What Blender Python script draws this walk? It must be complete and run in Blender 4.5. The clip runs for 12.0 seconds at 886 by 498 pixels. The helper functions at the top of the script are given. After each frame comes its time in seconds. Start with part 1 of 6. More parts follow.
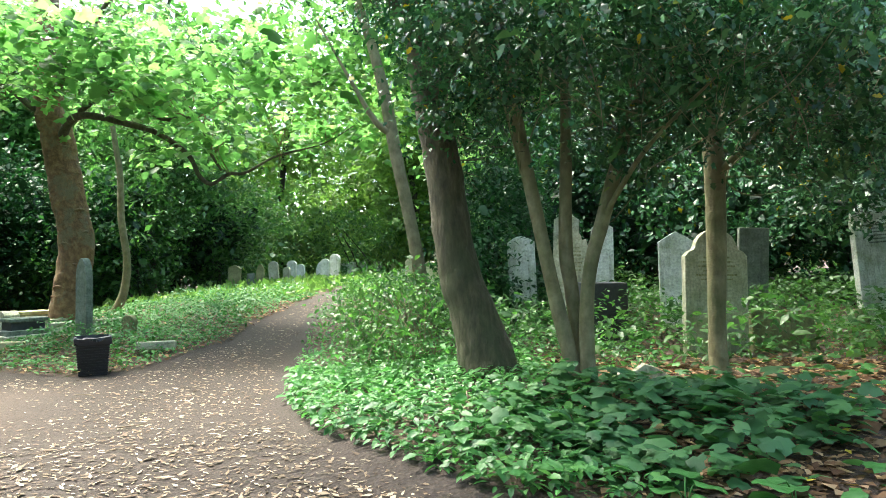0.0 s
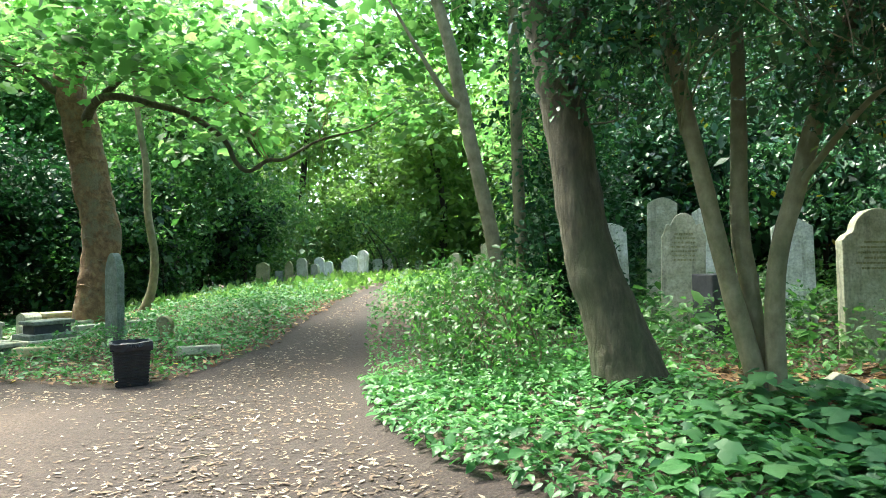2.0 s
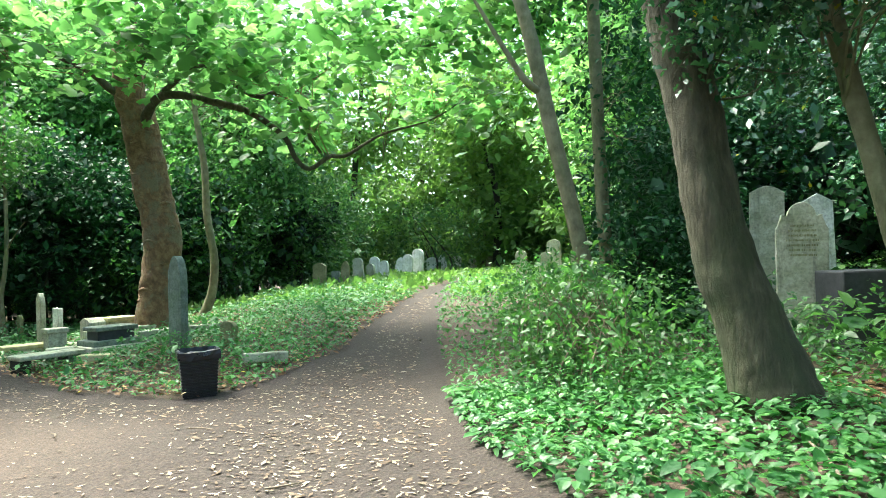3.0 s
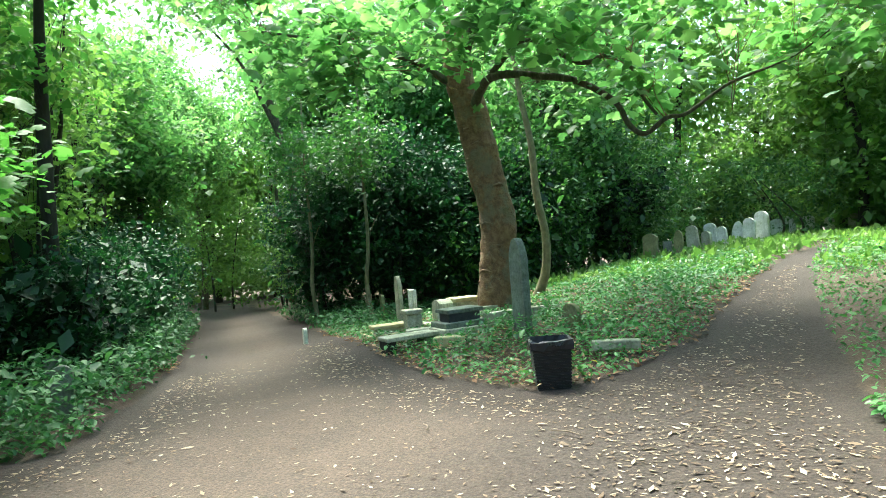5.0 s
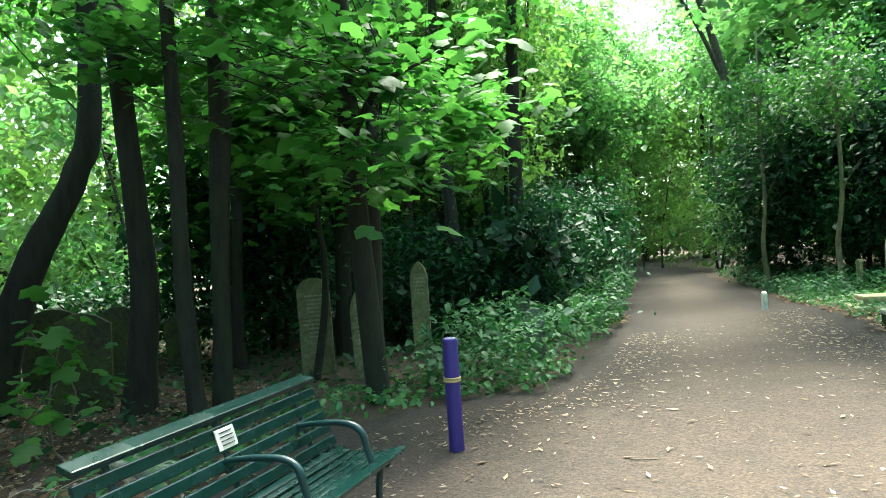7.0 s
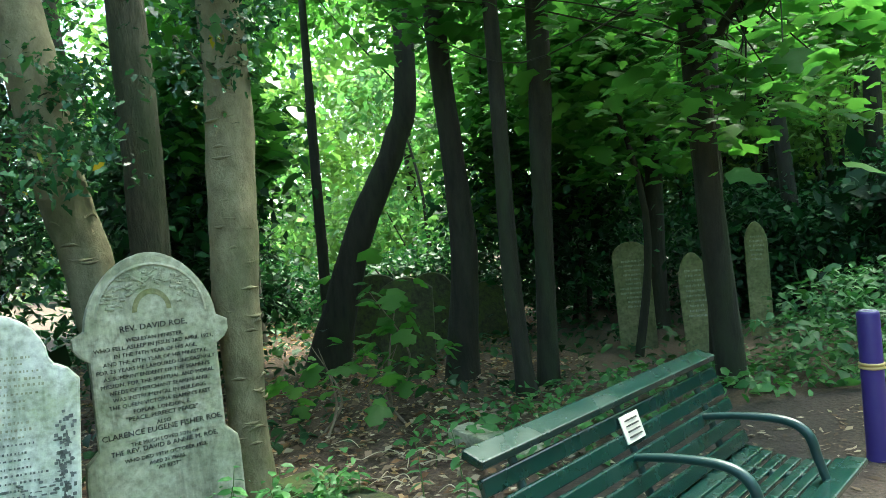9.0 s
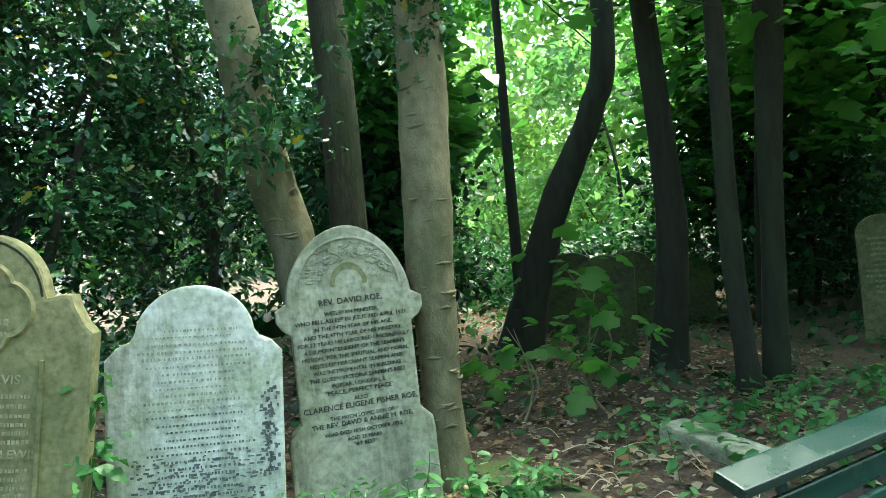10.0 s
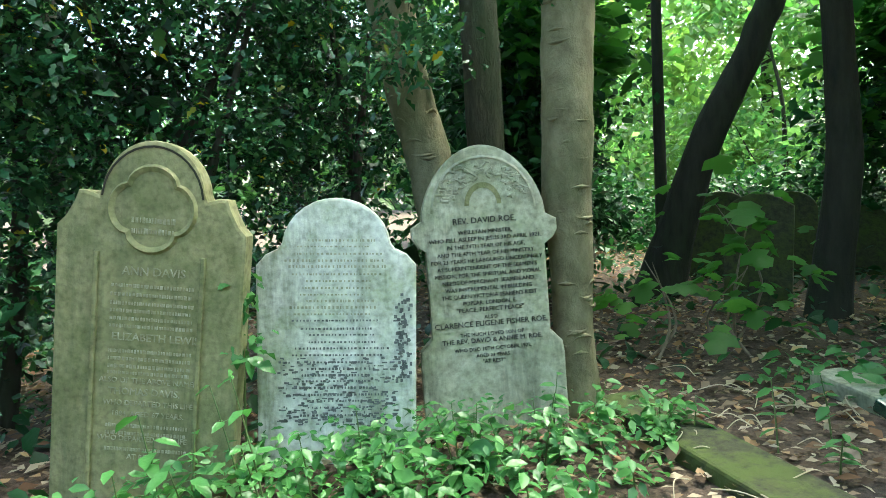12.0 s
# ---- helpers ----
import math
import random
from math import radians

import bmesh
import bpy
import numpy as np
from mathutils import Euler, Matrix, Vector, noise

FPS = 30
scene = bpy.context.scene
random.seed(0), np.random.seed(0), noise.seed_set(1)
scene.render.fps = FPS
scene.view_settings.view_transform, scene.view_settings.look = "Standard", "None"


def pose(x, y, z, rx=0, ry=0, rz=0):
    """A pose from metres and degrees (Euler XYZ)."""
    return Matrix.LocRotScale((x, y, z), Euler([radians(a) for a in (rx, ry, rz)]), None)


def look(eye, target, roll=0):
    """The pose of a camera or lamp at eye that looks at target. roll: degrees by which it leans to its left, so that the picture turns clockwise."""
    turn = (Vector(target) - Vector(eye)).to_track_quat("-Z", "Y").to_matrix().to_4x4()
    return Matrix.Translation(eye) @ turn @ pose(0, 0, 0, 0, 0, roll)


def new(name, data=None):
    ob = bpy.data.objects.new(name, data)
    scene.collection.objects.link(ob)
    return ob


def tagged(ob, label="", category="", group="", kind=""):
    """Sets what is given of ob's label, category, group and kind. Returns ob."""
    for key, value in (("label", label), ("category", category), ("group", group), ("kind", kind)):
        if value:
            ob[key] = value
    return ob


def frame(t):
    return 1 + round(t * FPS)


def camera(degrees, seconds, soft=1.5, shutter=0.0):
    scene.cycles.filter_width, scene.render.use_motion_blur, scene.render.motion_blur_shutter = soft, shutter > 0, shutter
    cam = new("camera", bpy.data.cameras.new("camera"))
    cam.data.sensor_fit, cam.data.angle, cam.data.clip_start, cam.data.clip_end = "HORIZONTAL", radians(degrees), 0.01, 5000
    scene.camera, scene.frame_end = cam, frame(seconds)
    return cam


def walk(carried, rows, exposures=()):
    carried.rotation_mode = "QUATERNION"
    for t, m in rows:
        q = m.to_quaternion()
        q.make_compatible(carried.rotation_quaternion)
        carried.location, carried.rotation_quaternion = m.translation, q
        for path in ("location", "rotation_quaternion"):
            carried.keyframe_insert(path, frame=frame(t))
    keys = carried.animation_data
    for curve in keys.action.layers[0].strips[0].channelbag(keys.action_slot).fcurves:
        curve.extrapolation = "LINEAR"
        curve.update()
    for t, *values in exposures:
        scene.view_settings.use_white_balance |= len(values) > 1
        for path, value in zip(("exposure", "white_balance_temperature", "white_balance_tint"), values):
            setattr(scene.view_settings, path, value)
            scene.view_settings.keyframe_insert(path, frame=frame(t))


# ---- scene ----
cam = camera(67.7, 12.0, soft=0.7)
PATH = [
    (0, (-0.292, 1.361, 1.56), (-0.471, 3.352, 1.599), -0.8),
    (0.5, (-0.571, 1.585, 1.53), (-0.753, 3.576, 1.566), -0.9),
    (1, (-0.867, 1.921, 1.512), (-1.042, 3.914, 1.545), -1.0),
    (1.5, (-1.157, 2.246, 1.488), (-1.327, 4.238, 1.518), -1.1),
    (2, (-1.469, 2.587, 1.479), (-1.67, 4.576, 1.513), -1.3),
    (2.5, (-1.776, 2.947, 1.485), (-2.042, 4.929, 1.519), -1.5),
    (2.7, (-1.886, 3.059, 1.49), (-2.184, 5.036, 1.523), -1.8),
    (4.3, (-2.379, 3.743, 1.675), (-3.077, 5.617, 1.662), -3.5),
    (4.5, (-2.464, 3.77, 1.677), (-3.297, 5.588, 1.662), -4.2),
    (5, (-2.726, 3.847, 1.688), (-3.914, 5.456, 1.681), -5.0),
    (5.5, (-3.003, 3.895, 1.657), (-4.478, 5.245, 1.651), -5.3),
    (6, (-3.249, 3.859, 1.64), (-4.814, 5.104, 1.631), -5.1),
    (6.4, (-3.436, 3.821, 1.621), (-5.15, 4.851, 1.614), -5.0),
    (6.5, (-3.488, 3.806, 1.621), (-5.236, 4.778, 1.604), -4.5),
    (7, (-3.713, 3.759, 1.592), (-5.61, 4.392, 1.565), -3.9),
    (7.2, (-3.786, 3.714, 1.594), (-5.723, 4.211, 1.562), -3.8),
    (8.8, (-4.469, 3.308, 1.507), (-6.467, 3.223, 1.466), -5.1),
    (9, (-4.566, 3.279, 1.496), (-6.559, 3.116, 1.452), -5.3),
    (9.5, (-4.805, 3.179, 1.452), (-6.748, 2.705, 1.408), -5.9),
    (10, (-4.909, 3.13, 1.454), (-6.777, 2.415, 1.406), -5.8),
    (10.5, (-4.911, 3.105, 1.449), (-6.726, 2.266, 1.386), -5.4),
    (11, (-4.908, 3.09, 1.417), (-6.665, 2.14, 1.315), -5.0),
    (11.5, (-4.921, 3.096, 1.359), (-6.63, 2.068, 1.208), -4.4),
    (12, (-4.94, 3.119, 1.353), (-6.606, 2.03, 1.159), -4.2),
]
walk(cam, [(t, look(eye, target, roll)) for t, eye, target, roll in PATH], [(0, 2.9, 6550, 4), (2.5, 2.9, 6350, 2), (4.5, 2.7, 6250, -3), (5.5, 2.65, 6250, -3), (7.0, 2.9, 6250, -4), (9.0, 3.15, 6450, -6), (10.0, 3.15, 6450, -6), (12.0, 3.2, 6500, -4)])

# ---- world, sun, exposure ----
world = bpy.data.worlds.new("sky")
scene.world = world
world.use_nodes = True
wn = world.node_tree.nodes
sky = wn.new("ShaderNodeTexSky")
sky.sky_type = "NISHITA"
sky.sun_disc = False
sky.sun_elevation = radians(64)
sky.sun_rotation = radians(-60)
sky.air_density, sky.dust_density, sky.ozone_density = 1.0, 4.0, 1.0
wn["Background"].inputs[1].default_value = 0.15
world.node_tree.links.new(sky.outputs[0], wn["Background"].inputs[0])
sun = new("sun", bpy.data.lights.new("sun", "SUN"))
sun.data.energy = 1.9
sun.data.angle = radians(22)
sun.data.color = (1.0, 0.95, 0.86)
sun.matrix_world = look((-12.7, 7.3, 30), (0, 0, 0))


# ---- materials ----
def material(name):
    m = bpy.data.materials.new(name)
    m.use_nodes = True
    nt = m.node_tree
    nt.nodes.clear()
    out = nt.nodes.new("ShaderNodeOutputMaterial")
    return m, nt, out


def add(nt, kind, inputs=None, operation="", attribute_name=""):
    n = nt.nodes.new(kind)
    if operation:
        n.operation = operation
    if attribute_name:
        n.attribute_name = attribute_name
    for k, v in (inputs or {}).items():
        if isinstance(v, bpy.types.NodeSocket):
            nt.links.new(v, n.inputs[k])
        else:
            n.inputs[k].default_value = v
    return n


def ramp(nt, fac, stops):
    n = nt.nodes.new("ShaderNodeValToRGB")
    e = n.color_ramp.elements
    while len(e) < len(stops):
        e.new(0.5)
    for el, (p, c) in zip(e, stops):
        el.position = p
        el.color = (*c, 1) if len(c) == 3 else c
    nt.links.new(fac, n.inputs[0])
    return n.outputs[0]


def mixc(nt, fac, a, b, mode="MIX"):
    n = nt.nodes.new("ShaderNodeMix")
    n.data_type, n.blend_type = "RGBA", mode
    for sock, v in ((n.inputs[0], fac), (n.inputs[6], a), (n.inputs[7], b)):
        if isinstance(v, bpy.types.NodeSocket):
            nt.links.new(v, sock)
        else:
            sock.default_value = v if isinstance(v, float) else (*v, 1)
    return n.outputs[2]


def leaf_material(name, c1, c2, c3, rough=0.45, trans=0.45, spec=0.5, yellow=None):
    m, nt, out = material(name)
    geo = add(nt, "ShaderNodeNewGeometry")
    stops = [(0.0, c1), (0.5, c2), (0.96, c3)]
    if yellow:
        stops[2] = (0.985, c3)
        stops.append((0.995, yellow))
    col = ramp(nt, geo.outputs["Random Per Island"], stops)
    tc = add(nt, "ShaderNodeTexCoord")
    big = add(nt, "ShaderNodeTexNoise", {"Vector": tc.outputs["Object"], "Scale": 0.7, "Detail": 3.0})
    col = mixc(nt, 0.6, col, ramp(nt, big.outputs[0], [(0.35, (0.62, 0.68, 0.66)), (0.65, (1.25, 1.2, 1.05))]), "MULTIPLY")
    fine = add(nt, "ShaderNodeTexNoise", {"Vector": tc.outputs["Object"], "Scale": 45.0, "Detail": 2.0})
    bump = add(nt, "ShaderNodeBump", {"Height": fine.outputs[0], "Strength": 0.35, "Distance": 0.01})
    bs = add(nt, "ShaderNodeBsdfPrincipled", {"Base Color": col, "Roughness": rough, "Specular IOR Level": spec, "Normal": bump.outputs[0]})
    warm = mixc(nt, 1.0, col, (1.12, 1.28, 0.9), "MULTIPLY")
    tr = add(nt, "ShaderNodeBsdfTranslucent", {"Color": warm})
    mx = add(nt, "ShaderNodeMixShader", {0: trans, 1: bs.outputs[0], 2: tr.outputs[0]})
    nt.links.new(mx.outputs[0], out.inputs[0])
    return m


def rough_material(name, colours, scale, rough=0.9, bump=0.5, detail=8.0, stretch=(1, 1, 1), stain=None, stain_scale=1.2, stain_range=(0.5, 0.65), vary=0.0, distance=0.02, streak=None):
    """Matt natural surface: grain from noise, larger stains on top."""
    m, nt, out = material(name)
    tc = add(nt, "ShaderNodeTexCoord")
    mp = add(nt, "ShaderNodeMapping", {"Vector": tc.outputs["Object"], "Scale": stretch})
    n1 = add(nt, "ShaderNodeTexNoise", {"Vector": mp.outputs[0], "Scale": scale, "Detail": detail, "Roughness": 0.65})
    k = len(colours)
    col = ramp(nt, n1.outputs[0], [(0.3 + 0.4 * i / max(1, k - 1), c) for i, c in enumerate(colours)])
    n2 = add(nt, "ShaderNodeTexNoise", {"Vector": mp.outputs[0], "Scale": stain_scale, "Detail": 5.0, "Roughness": 0.7})
    if stain:
        col = mixc(nt, ramp(nt, n2.outputs[0], [(stain_range[0], (0, 0, 0)), (stain_range[1], (0.85, 0.85, 0.85))]), col, stain)
    if streak:
        mp2 = add(nt, "ShaderNodeMapping", {"Vector": tc.outputs["Object"], "Scale": (7.0, 7.0, 0.9)})
        n3 = add(nt, "ShaderNodeTexNoise", {"Vector": mp2.outputs[0], "Scale": 1.0, "Detail": 7.0, "Roughness": 0.7})
        col = mixc(nt, ramp(nt, n3.outputs[0], [(0.5, (0, 0, 0)), (0.68, (0.75, 0.75, 0.75))]), col, streak)
        n4 = add(nt, "ShaderNodeTexNoise", {"Vector": tc.outputs["Object"], "Scale": 34.0, "Detail": 5.0})
        col = mixc(nt, 0.55, col, ramp(nt, n4.outputs[0], [(0.32, (0.5, 0.5, 0.48)), (0.5, (1, 1, 1)), (0.7, (1.25, 1.25, 1.2))]), "MULTIPLY")
    if vary:
        ob = add(nt, "ShaderNodeObjectInfo")
        col = mixc(nt, vary, col, ramp(nt, ob.outputs["Random"], [(0.0, (0.6, 0.6, 0.62)), (1.0, (1.3, 1.28, 1.2))]), "MULTIPLY")
    bp = add(nt, "ShaderNodeBump", {"Height": n1.outputs[0], "Strength": bump, "Distance": distance})
    bs = add(nt, "ShaderNodeBsdfPrincipled", {"Base Color": col, "Roughness": rough, "Normal": bp.outputs[0]})
    nt.links.new(bs.outputs[0], out.inputs[0])
    return m


def paint_material(name, col, rough=0.35, wear=(0.2, 0.2, 0.2), metallic=0.0):
    m, nt, out = material(name)
    tc = add(nt, "ShaderNodeTexCoord")
    n1 = add(nt, "ShaderNodeTexNoise", {"Vector": tc.outputs["Object"], "Scale": 9.0, "Detail": 8.0})
    n2 = add(nt, "ShaderNodeTexNoise", {"Vector": tc.outputs["Object"], "Scale": 60.0, "Detail": 3.0})
    c = mixc(nt, ramp(nt, n1.outputs[0], [(0.58, (0, 0, 0)), (0.75, (0.5, 0.5, 0.5))]), col, wear)
    r = add(nt, "ShaderNodeMapRange", {"Value": n1.outputs[0], "To Min": rough - 0.08, "To Max": rough + 0.25})
    bp = add(nt, "ShaderNodeBump", {"Height": n2.outputs[0], "Strength": 0.12, "Distance": 0.004})
    bs = add(nt, "ShaderNodeBsdfPrincipled", {"Base Color": c, "Roughness": r.outputs[0], "Metallic": metallic, "Normal": bp.outputs[0]})
    nt.links.new(bs.outputs[0], out.inputs[0])
    return m


M_PLANE_LEAF = leaf_material("plane_leaf", (0.075, 0.18, 0.06), (0.135, 0.28, 0.1), (0.24, 0.4, 0.155), 0.34, 0.7)
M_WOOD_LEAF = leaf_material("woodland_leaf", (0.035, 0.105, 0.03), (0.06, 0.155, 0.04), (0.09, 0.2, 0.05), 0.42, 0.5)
M_HOLLY = leaf_material("holly_leaf", (0.014, 0.06, 0.025), (0.03, 0.105, 0.043), (0.08, 0.2, 0.075), 0.27, 0.18, 0.5, (0.45, 0.35, 0.02))
M_DARK_LEAF = leaf_material("dark_bush_leaf", (0.012, 0.052, 0.02), (0.02, 0.08, 0.027), (0.034, 0.115, 0.034), 0.48, 0.3, 0.3)
M_MAPLE = leaf_material("sycamore_leaf", (0.045, 0.14, 0.03), (0.075, 0.2, 0.042), (0.11, 0.265, 0.058), 0.5, 0.62, 0.35)
M_HERB = leaf_material("herb_leaf", (0.035, 0.13, 0.035), (0.065, 0.21, 0.055), (0.12, 0.29, 0.085), 0.42, 0.35)
M_NETTLE = leaf_material("nettle_leaf", (0.035, 0.12, 0.045), (0.055, 0.165, 0.055), (0.085, 0.21, 0.07), 0.55, 0.35)
# Lighter leaf colour with sunlight painted in, for crowns that stand bright.
M_SUNNY = leaf_material("sunlit_colour_leaf", (0.1, 0.2, 0.05), (0.15, 0.27, 0.065), (0.2, 0.33, 0.085), 0.45, 0.55)
# Near-black leaf colour: the shade inside bushes is painted in.
M_CORE = leaf_material("leaf_shade_in_colour", (0.008, 0.03, 0.013), (0.012, 0.045, 0.018), (0.018, 0.06, 0.022), 0.5, 0.1, 0.3)
M_DEAD = leaf_material("dead_leaf", (0.06, 0.037, 0.024), (0.2, 0.145, 0.1), (0.42, 0.36, 0.27), 0.7, 0.12, 0.3)
M_DEAD_BROWN = leaf_material("brown_dead_leaf", (0.09, 0.047, 0.025), (0.22, 0.125, 0.065), (0.42, 0.29, 0.165), 0.75, 0.12, 0.3, (0.6, 0.45, 0.06))
M_STRAW = rough_material("bleached_straw", [(0.35, 0.3, 0.19), (0.52, 0.46, 0.32)], 20, 0.8)
M_TWIG = rough_material("dry_twig", [(0.12, 0.09, 0.06), (0.25, 0.2, 0.14)], 20, 0.9)
M_BARK = rough_material("grey_brown_bark", [(0.032, 0.029, 0.016), (0.072, 0.065, 0.038), (0.125, 0.115, 0.07)], 16, 0.95, 1.0, 12, (1, 1, 0.3), (0.05, 0.068, 0.026), 1.6, (0.46, 0.68), 0, 0.05)
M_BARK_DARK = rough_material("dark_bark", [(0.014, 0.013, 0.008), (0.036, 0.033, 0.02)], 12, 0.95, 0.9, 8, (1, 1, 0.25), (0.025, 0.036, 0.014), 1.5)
M_BARK_SMOOTH = rough_material("smooth_olive_bark", [(0.1, 0.09, 0.045), (0.17, 0.155, 0.082), (0.24, 0.22, 0.125)], 9, 0.88, 0.9, 12, (1, 1, 0.7), (0.075, 0.09, 0.034), 2.0, (0.47, 0.66), 0, 0.03)
M_BARK_PLANE = rough_material("flaking_plane_bark", [(0.075, 0.04, 0.018), (0.165, 0.095, 0.045), (0.27, 0.175, 0.09)], 9, 0.92, 1.0, 12, (1, 1, 0.9), (0.15, 0.125, 0.075), 2.6, (0.5, 0.6), 0, 0.06)
M_STONE_PALE = rough_material("weathered_limestone", [(0.29, 0.29, 0.2), (0.4, 0.4, 0.29), (0.5, 0.5, 0.38)], 9, 0.92, 0.45, 9, (1, 1, 1), (0.15, 0.19, 0.085), 2.4, (0.46, 0.72), 0.25, 0.02, (0.13, 0.14, 0.1))
M_STONE_GREEN = rough_material("mossy_sandstone", [(0.15, 0.15, 0.065), (0.235, 0.23, 0.11), (0.31, 0.295, 0.16)], 9, 0.92, 0.45, 9, (1, 1, 1), (0.09, 0.115, 0.04), 2.4, (0.46, 0.7), 0.25, 0.02, (0.11, 0.12, 0.06))
M_STONE_GREY = rough_material("grey_granite", [(0.09, 0.11, 0.085), (0.15, 0.175, 0.14), (0.21, 0.24, 0.195)], 9, 0.92, 0.45, 9, (1, 1, 1), (0.08, 0.11, 0.05), 2.4, (0.48, 0.7), 0.25, 0.02, (0.06, 0.07, 0.05))
M_STONE_WHITE = rough_material("lichened_marble", [(0.5, 0.53, 0.46), (0.66, 0.69, 0.61), (0.78, 0.8, 0.73)], 9, 0.92, 0.45, 9, (1, 1, 1), (0.27, 0.33, 0.14), 2.6, (0.48, 0.7), 0.25, 0.02, (0.2, 0.23, 0.13))
M_STONE_BLACK = rough_material("dark_slate", [(0.02, 0.022, 0.025), (0.05, 0.052, 0.055)], 12, 0.6, 0.25)
M_STONE_YELLOW = rough_material("yellowed_moss_stone", [(0.3, 0.27, 0.14), (0.42, 0.38, 0.2), (0.5, 0.47, 0.3)], 9, 0.95, 0.5, 9, (1, 1, 1), (0.2, 0.22, 0.07), 3.0)
# Real moss on the kerb; on the backlit headstones it paints in their shade.
M_MOSS_SHADE = rough_material("moss_and_shade_stone", [(0.03, 0.03, 0.018), (0.055, 0.058, 0.028), (0.085, 0.09, 0.04)], 16, 1.0, 0.8, 9, (1, 1, 1), (0.07, 0.1, 0.02), 4.0, (0.45, 0.6))
M_LETTER = paint_material("lead_lettering", (0.035, 0.035, 0.03), 0.8)
M_PITTED = rough_material("pitted_black_lichen", [(0.07, 0.075, 0.07), (0.2, 0.215, 0.2)], 40, 0.95)
M_LETTER_CUT = rough_material("worn_cut_lettering", [(0.19, 0.19, 0.1), (0.28, 0.275, 0.165), (0.47, 0.455, 0.34)], 30, 0.92, 0.3)
M_BENCH = paint_material("dark_green_bench_paint", (0.003, 0.021, 0.018), 0.17, (0.007, 0.034, 0.029))
M_IRON = paint_material("dark_green_iron", (0.008, 0.035, 0.032), 0.3, (0.03, 0.05, 0.05))
M_PLAQUE = paint_material("pale_metal_plaque", (0.6, 0.58, 0.5), 0.4, (0.45, 0.43, 0.38))
M_PURPLE = paint_material("purple_paint", (0.036, 0.02, 0.155), 0.42, (0.06, 0.045, 0.18))
M_GOLD = paint_material("yellow_band", (0.5, 0.38, 0.14), 0.45, (0.35, 0.28, 0.15))
M_GREYCAP = paint_material("grey_cap", (0.3, 0.31, 0.36), 0.5)
M_BLACK = paint_material("black_plastic", (0.006, 0.007, 0.009), 0.45, (0.03, 0.03, 0.03))
M_BAG = paint_material("black_bin_liner", (0.012, 0.014, 0.02), 0.22, (0.02, 0.02, 0.03))


def ground_material():
    m, nt, out = material("earth_and_path")
    tc = add(nt, "ShaderNodeTexCoord")
    at = add(nt, "ShaderNodeAttribute", attribute_name="worn")
    n1 = add(nt, "ShaderNodeTexNoise", {"Vector": tc.outputs["Object"], "Scale": 1.1, "Detail": 8.0, "Roughness": 0.7})
    n2 = add(nt, "ShaderNodeTexNoise", {"Vector": tc.outputs["Object"], "Scale": 38.0, "Detail": 6.0, "Roughness": 0.7})
    n3 = add(nt, "ShaderNodeTexVoronoi", {"Vector": tc.outputs["Object"], "Scale": 28.0})
    soil = ramp(nt, n2.outputs[0], [(0.3, (0.035, 0.024, 0.016)), (0.5, (0.075, 0.05, 0.033)), (0.7, (0.14, 0.1, 0.065))])
    path = ramp(nt, n2.outputs[0], [(0.28, (0.018, 0.0125, 0.009)), (0.5, (0.033, 0.0235, 0.0175)), (0.72, (0.056, 0.041, 0.031))])
    sandy = add(nt, "ShaderNodeAttribute", attribute_name="sandy")
    path = mixc(nt, sandy.outputs["Fac"], path, ramp(nt, n2.outputs[0], [(0.28, (0.045, 0.032, 0.023)), (0.5, (0.071, 0.051, 0.037)), (0.72, (0.107, 0.079, 0.058))]))
    path = mixc(nt, ramp(nt, n1.outputs[0], [(0.45, (0.0, 0.0, 0.0)), (0.66, (0.6, 0.6, 0.6))]), path, (0.043, 0.033, 0.026))
    speck = add(nt, "ShaderNodeTexVoronoi", {"Vector": tc.outputs["Object"], "Scale": 70.0})
    path = mixc(nt, 0.7, path, ramp(nt, speck.outputs["Color"], [(0.15, (0.55, 0.52, 0.5)), (0.55, (1.0, 1.0, 1.0)), (0.95, (1.7, 1.65, 1.55))]), "MULTIPLY")
    jag = add(nt, "ShaderNodeMath", {0: at.outputs["Fac"], 1: n1.outputs[0]}, operation="ADD")
    f = ramp(nt, jag.outputs[0], [(0.78, (0, 0, 0)), (1.12, (1, 1, 1))])
    col = mixc(nt, f, soil, path)
    worn = add(nt, "ShaderNodeMath", {0: n2.outputs[0], 1: n3.outputs[0]}, operation="ADD")
    bp = add(nt, "ShaderNodeBump", {"Height": worn.outputs[0], "Strength": 0.5, "Distance": 0.02})
    bs = add(nt, "ShaderNodeBsdfPrincipled", {"Base Color": col, "Roughness": 0.93, "Normal": bp.outputs[0]})
    nt.links.new(bs.outputs[0], out.inputs[0])
    return m


M_GROUND = ground_material()


# ---- geometry helpers ----
def smooth01(v):
    v = np.clip(v, 0.0, 1.0)
    return v * v * (3 - 2 * v)


def hgt(x, y):
    """Height of the ground: level by the fork, rising to the east bank and along the narrow path, falling along the broad one."""
    x, y = np.asarray(x, float), np.asarray(y, float)
    bank = 0.34 * smooth01((x + 3.2) / 3.4) * smooth01((y - 4.2) / 3.5)
    hill = 0.9 * np.tanh(np.maximum(0, y - 11) / 9.0) * smooth01((x + 15) / 7.0)
    fall = -0.032 * np.maximum(0, -x - 9)
    far = np.exp(-((x + 5) ** 2 + (y - 8) ** 2) / 3000.0)
    rough = 0.025 * np.sin(1.7 * x + 0.6 * y) * np.sin(1.3 * y - 0.5 * x)
    return (bank + hill + fall) * far + rough


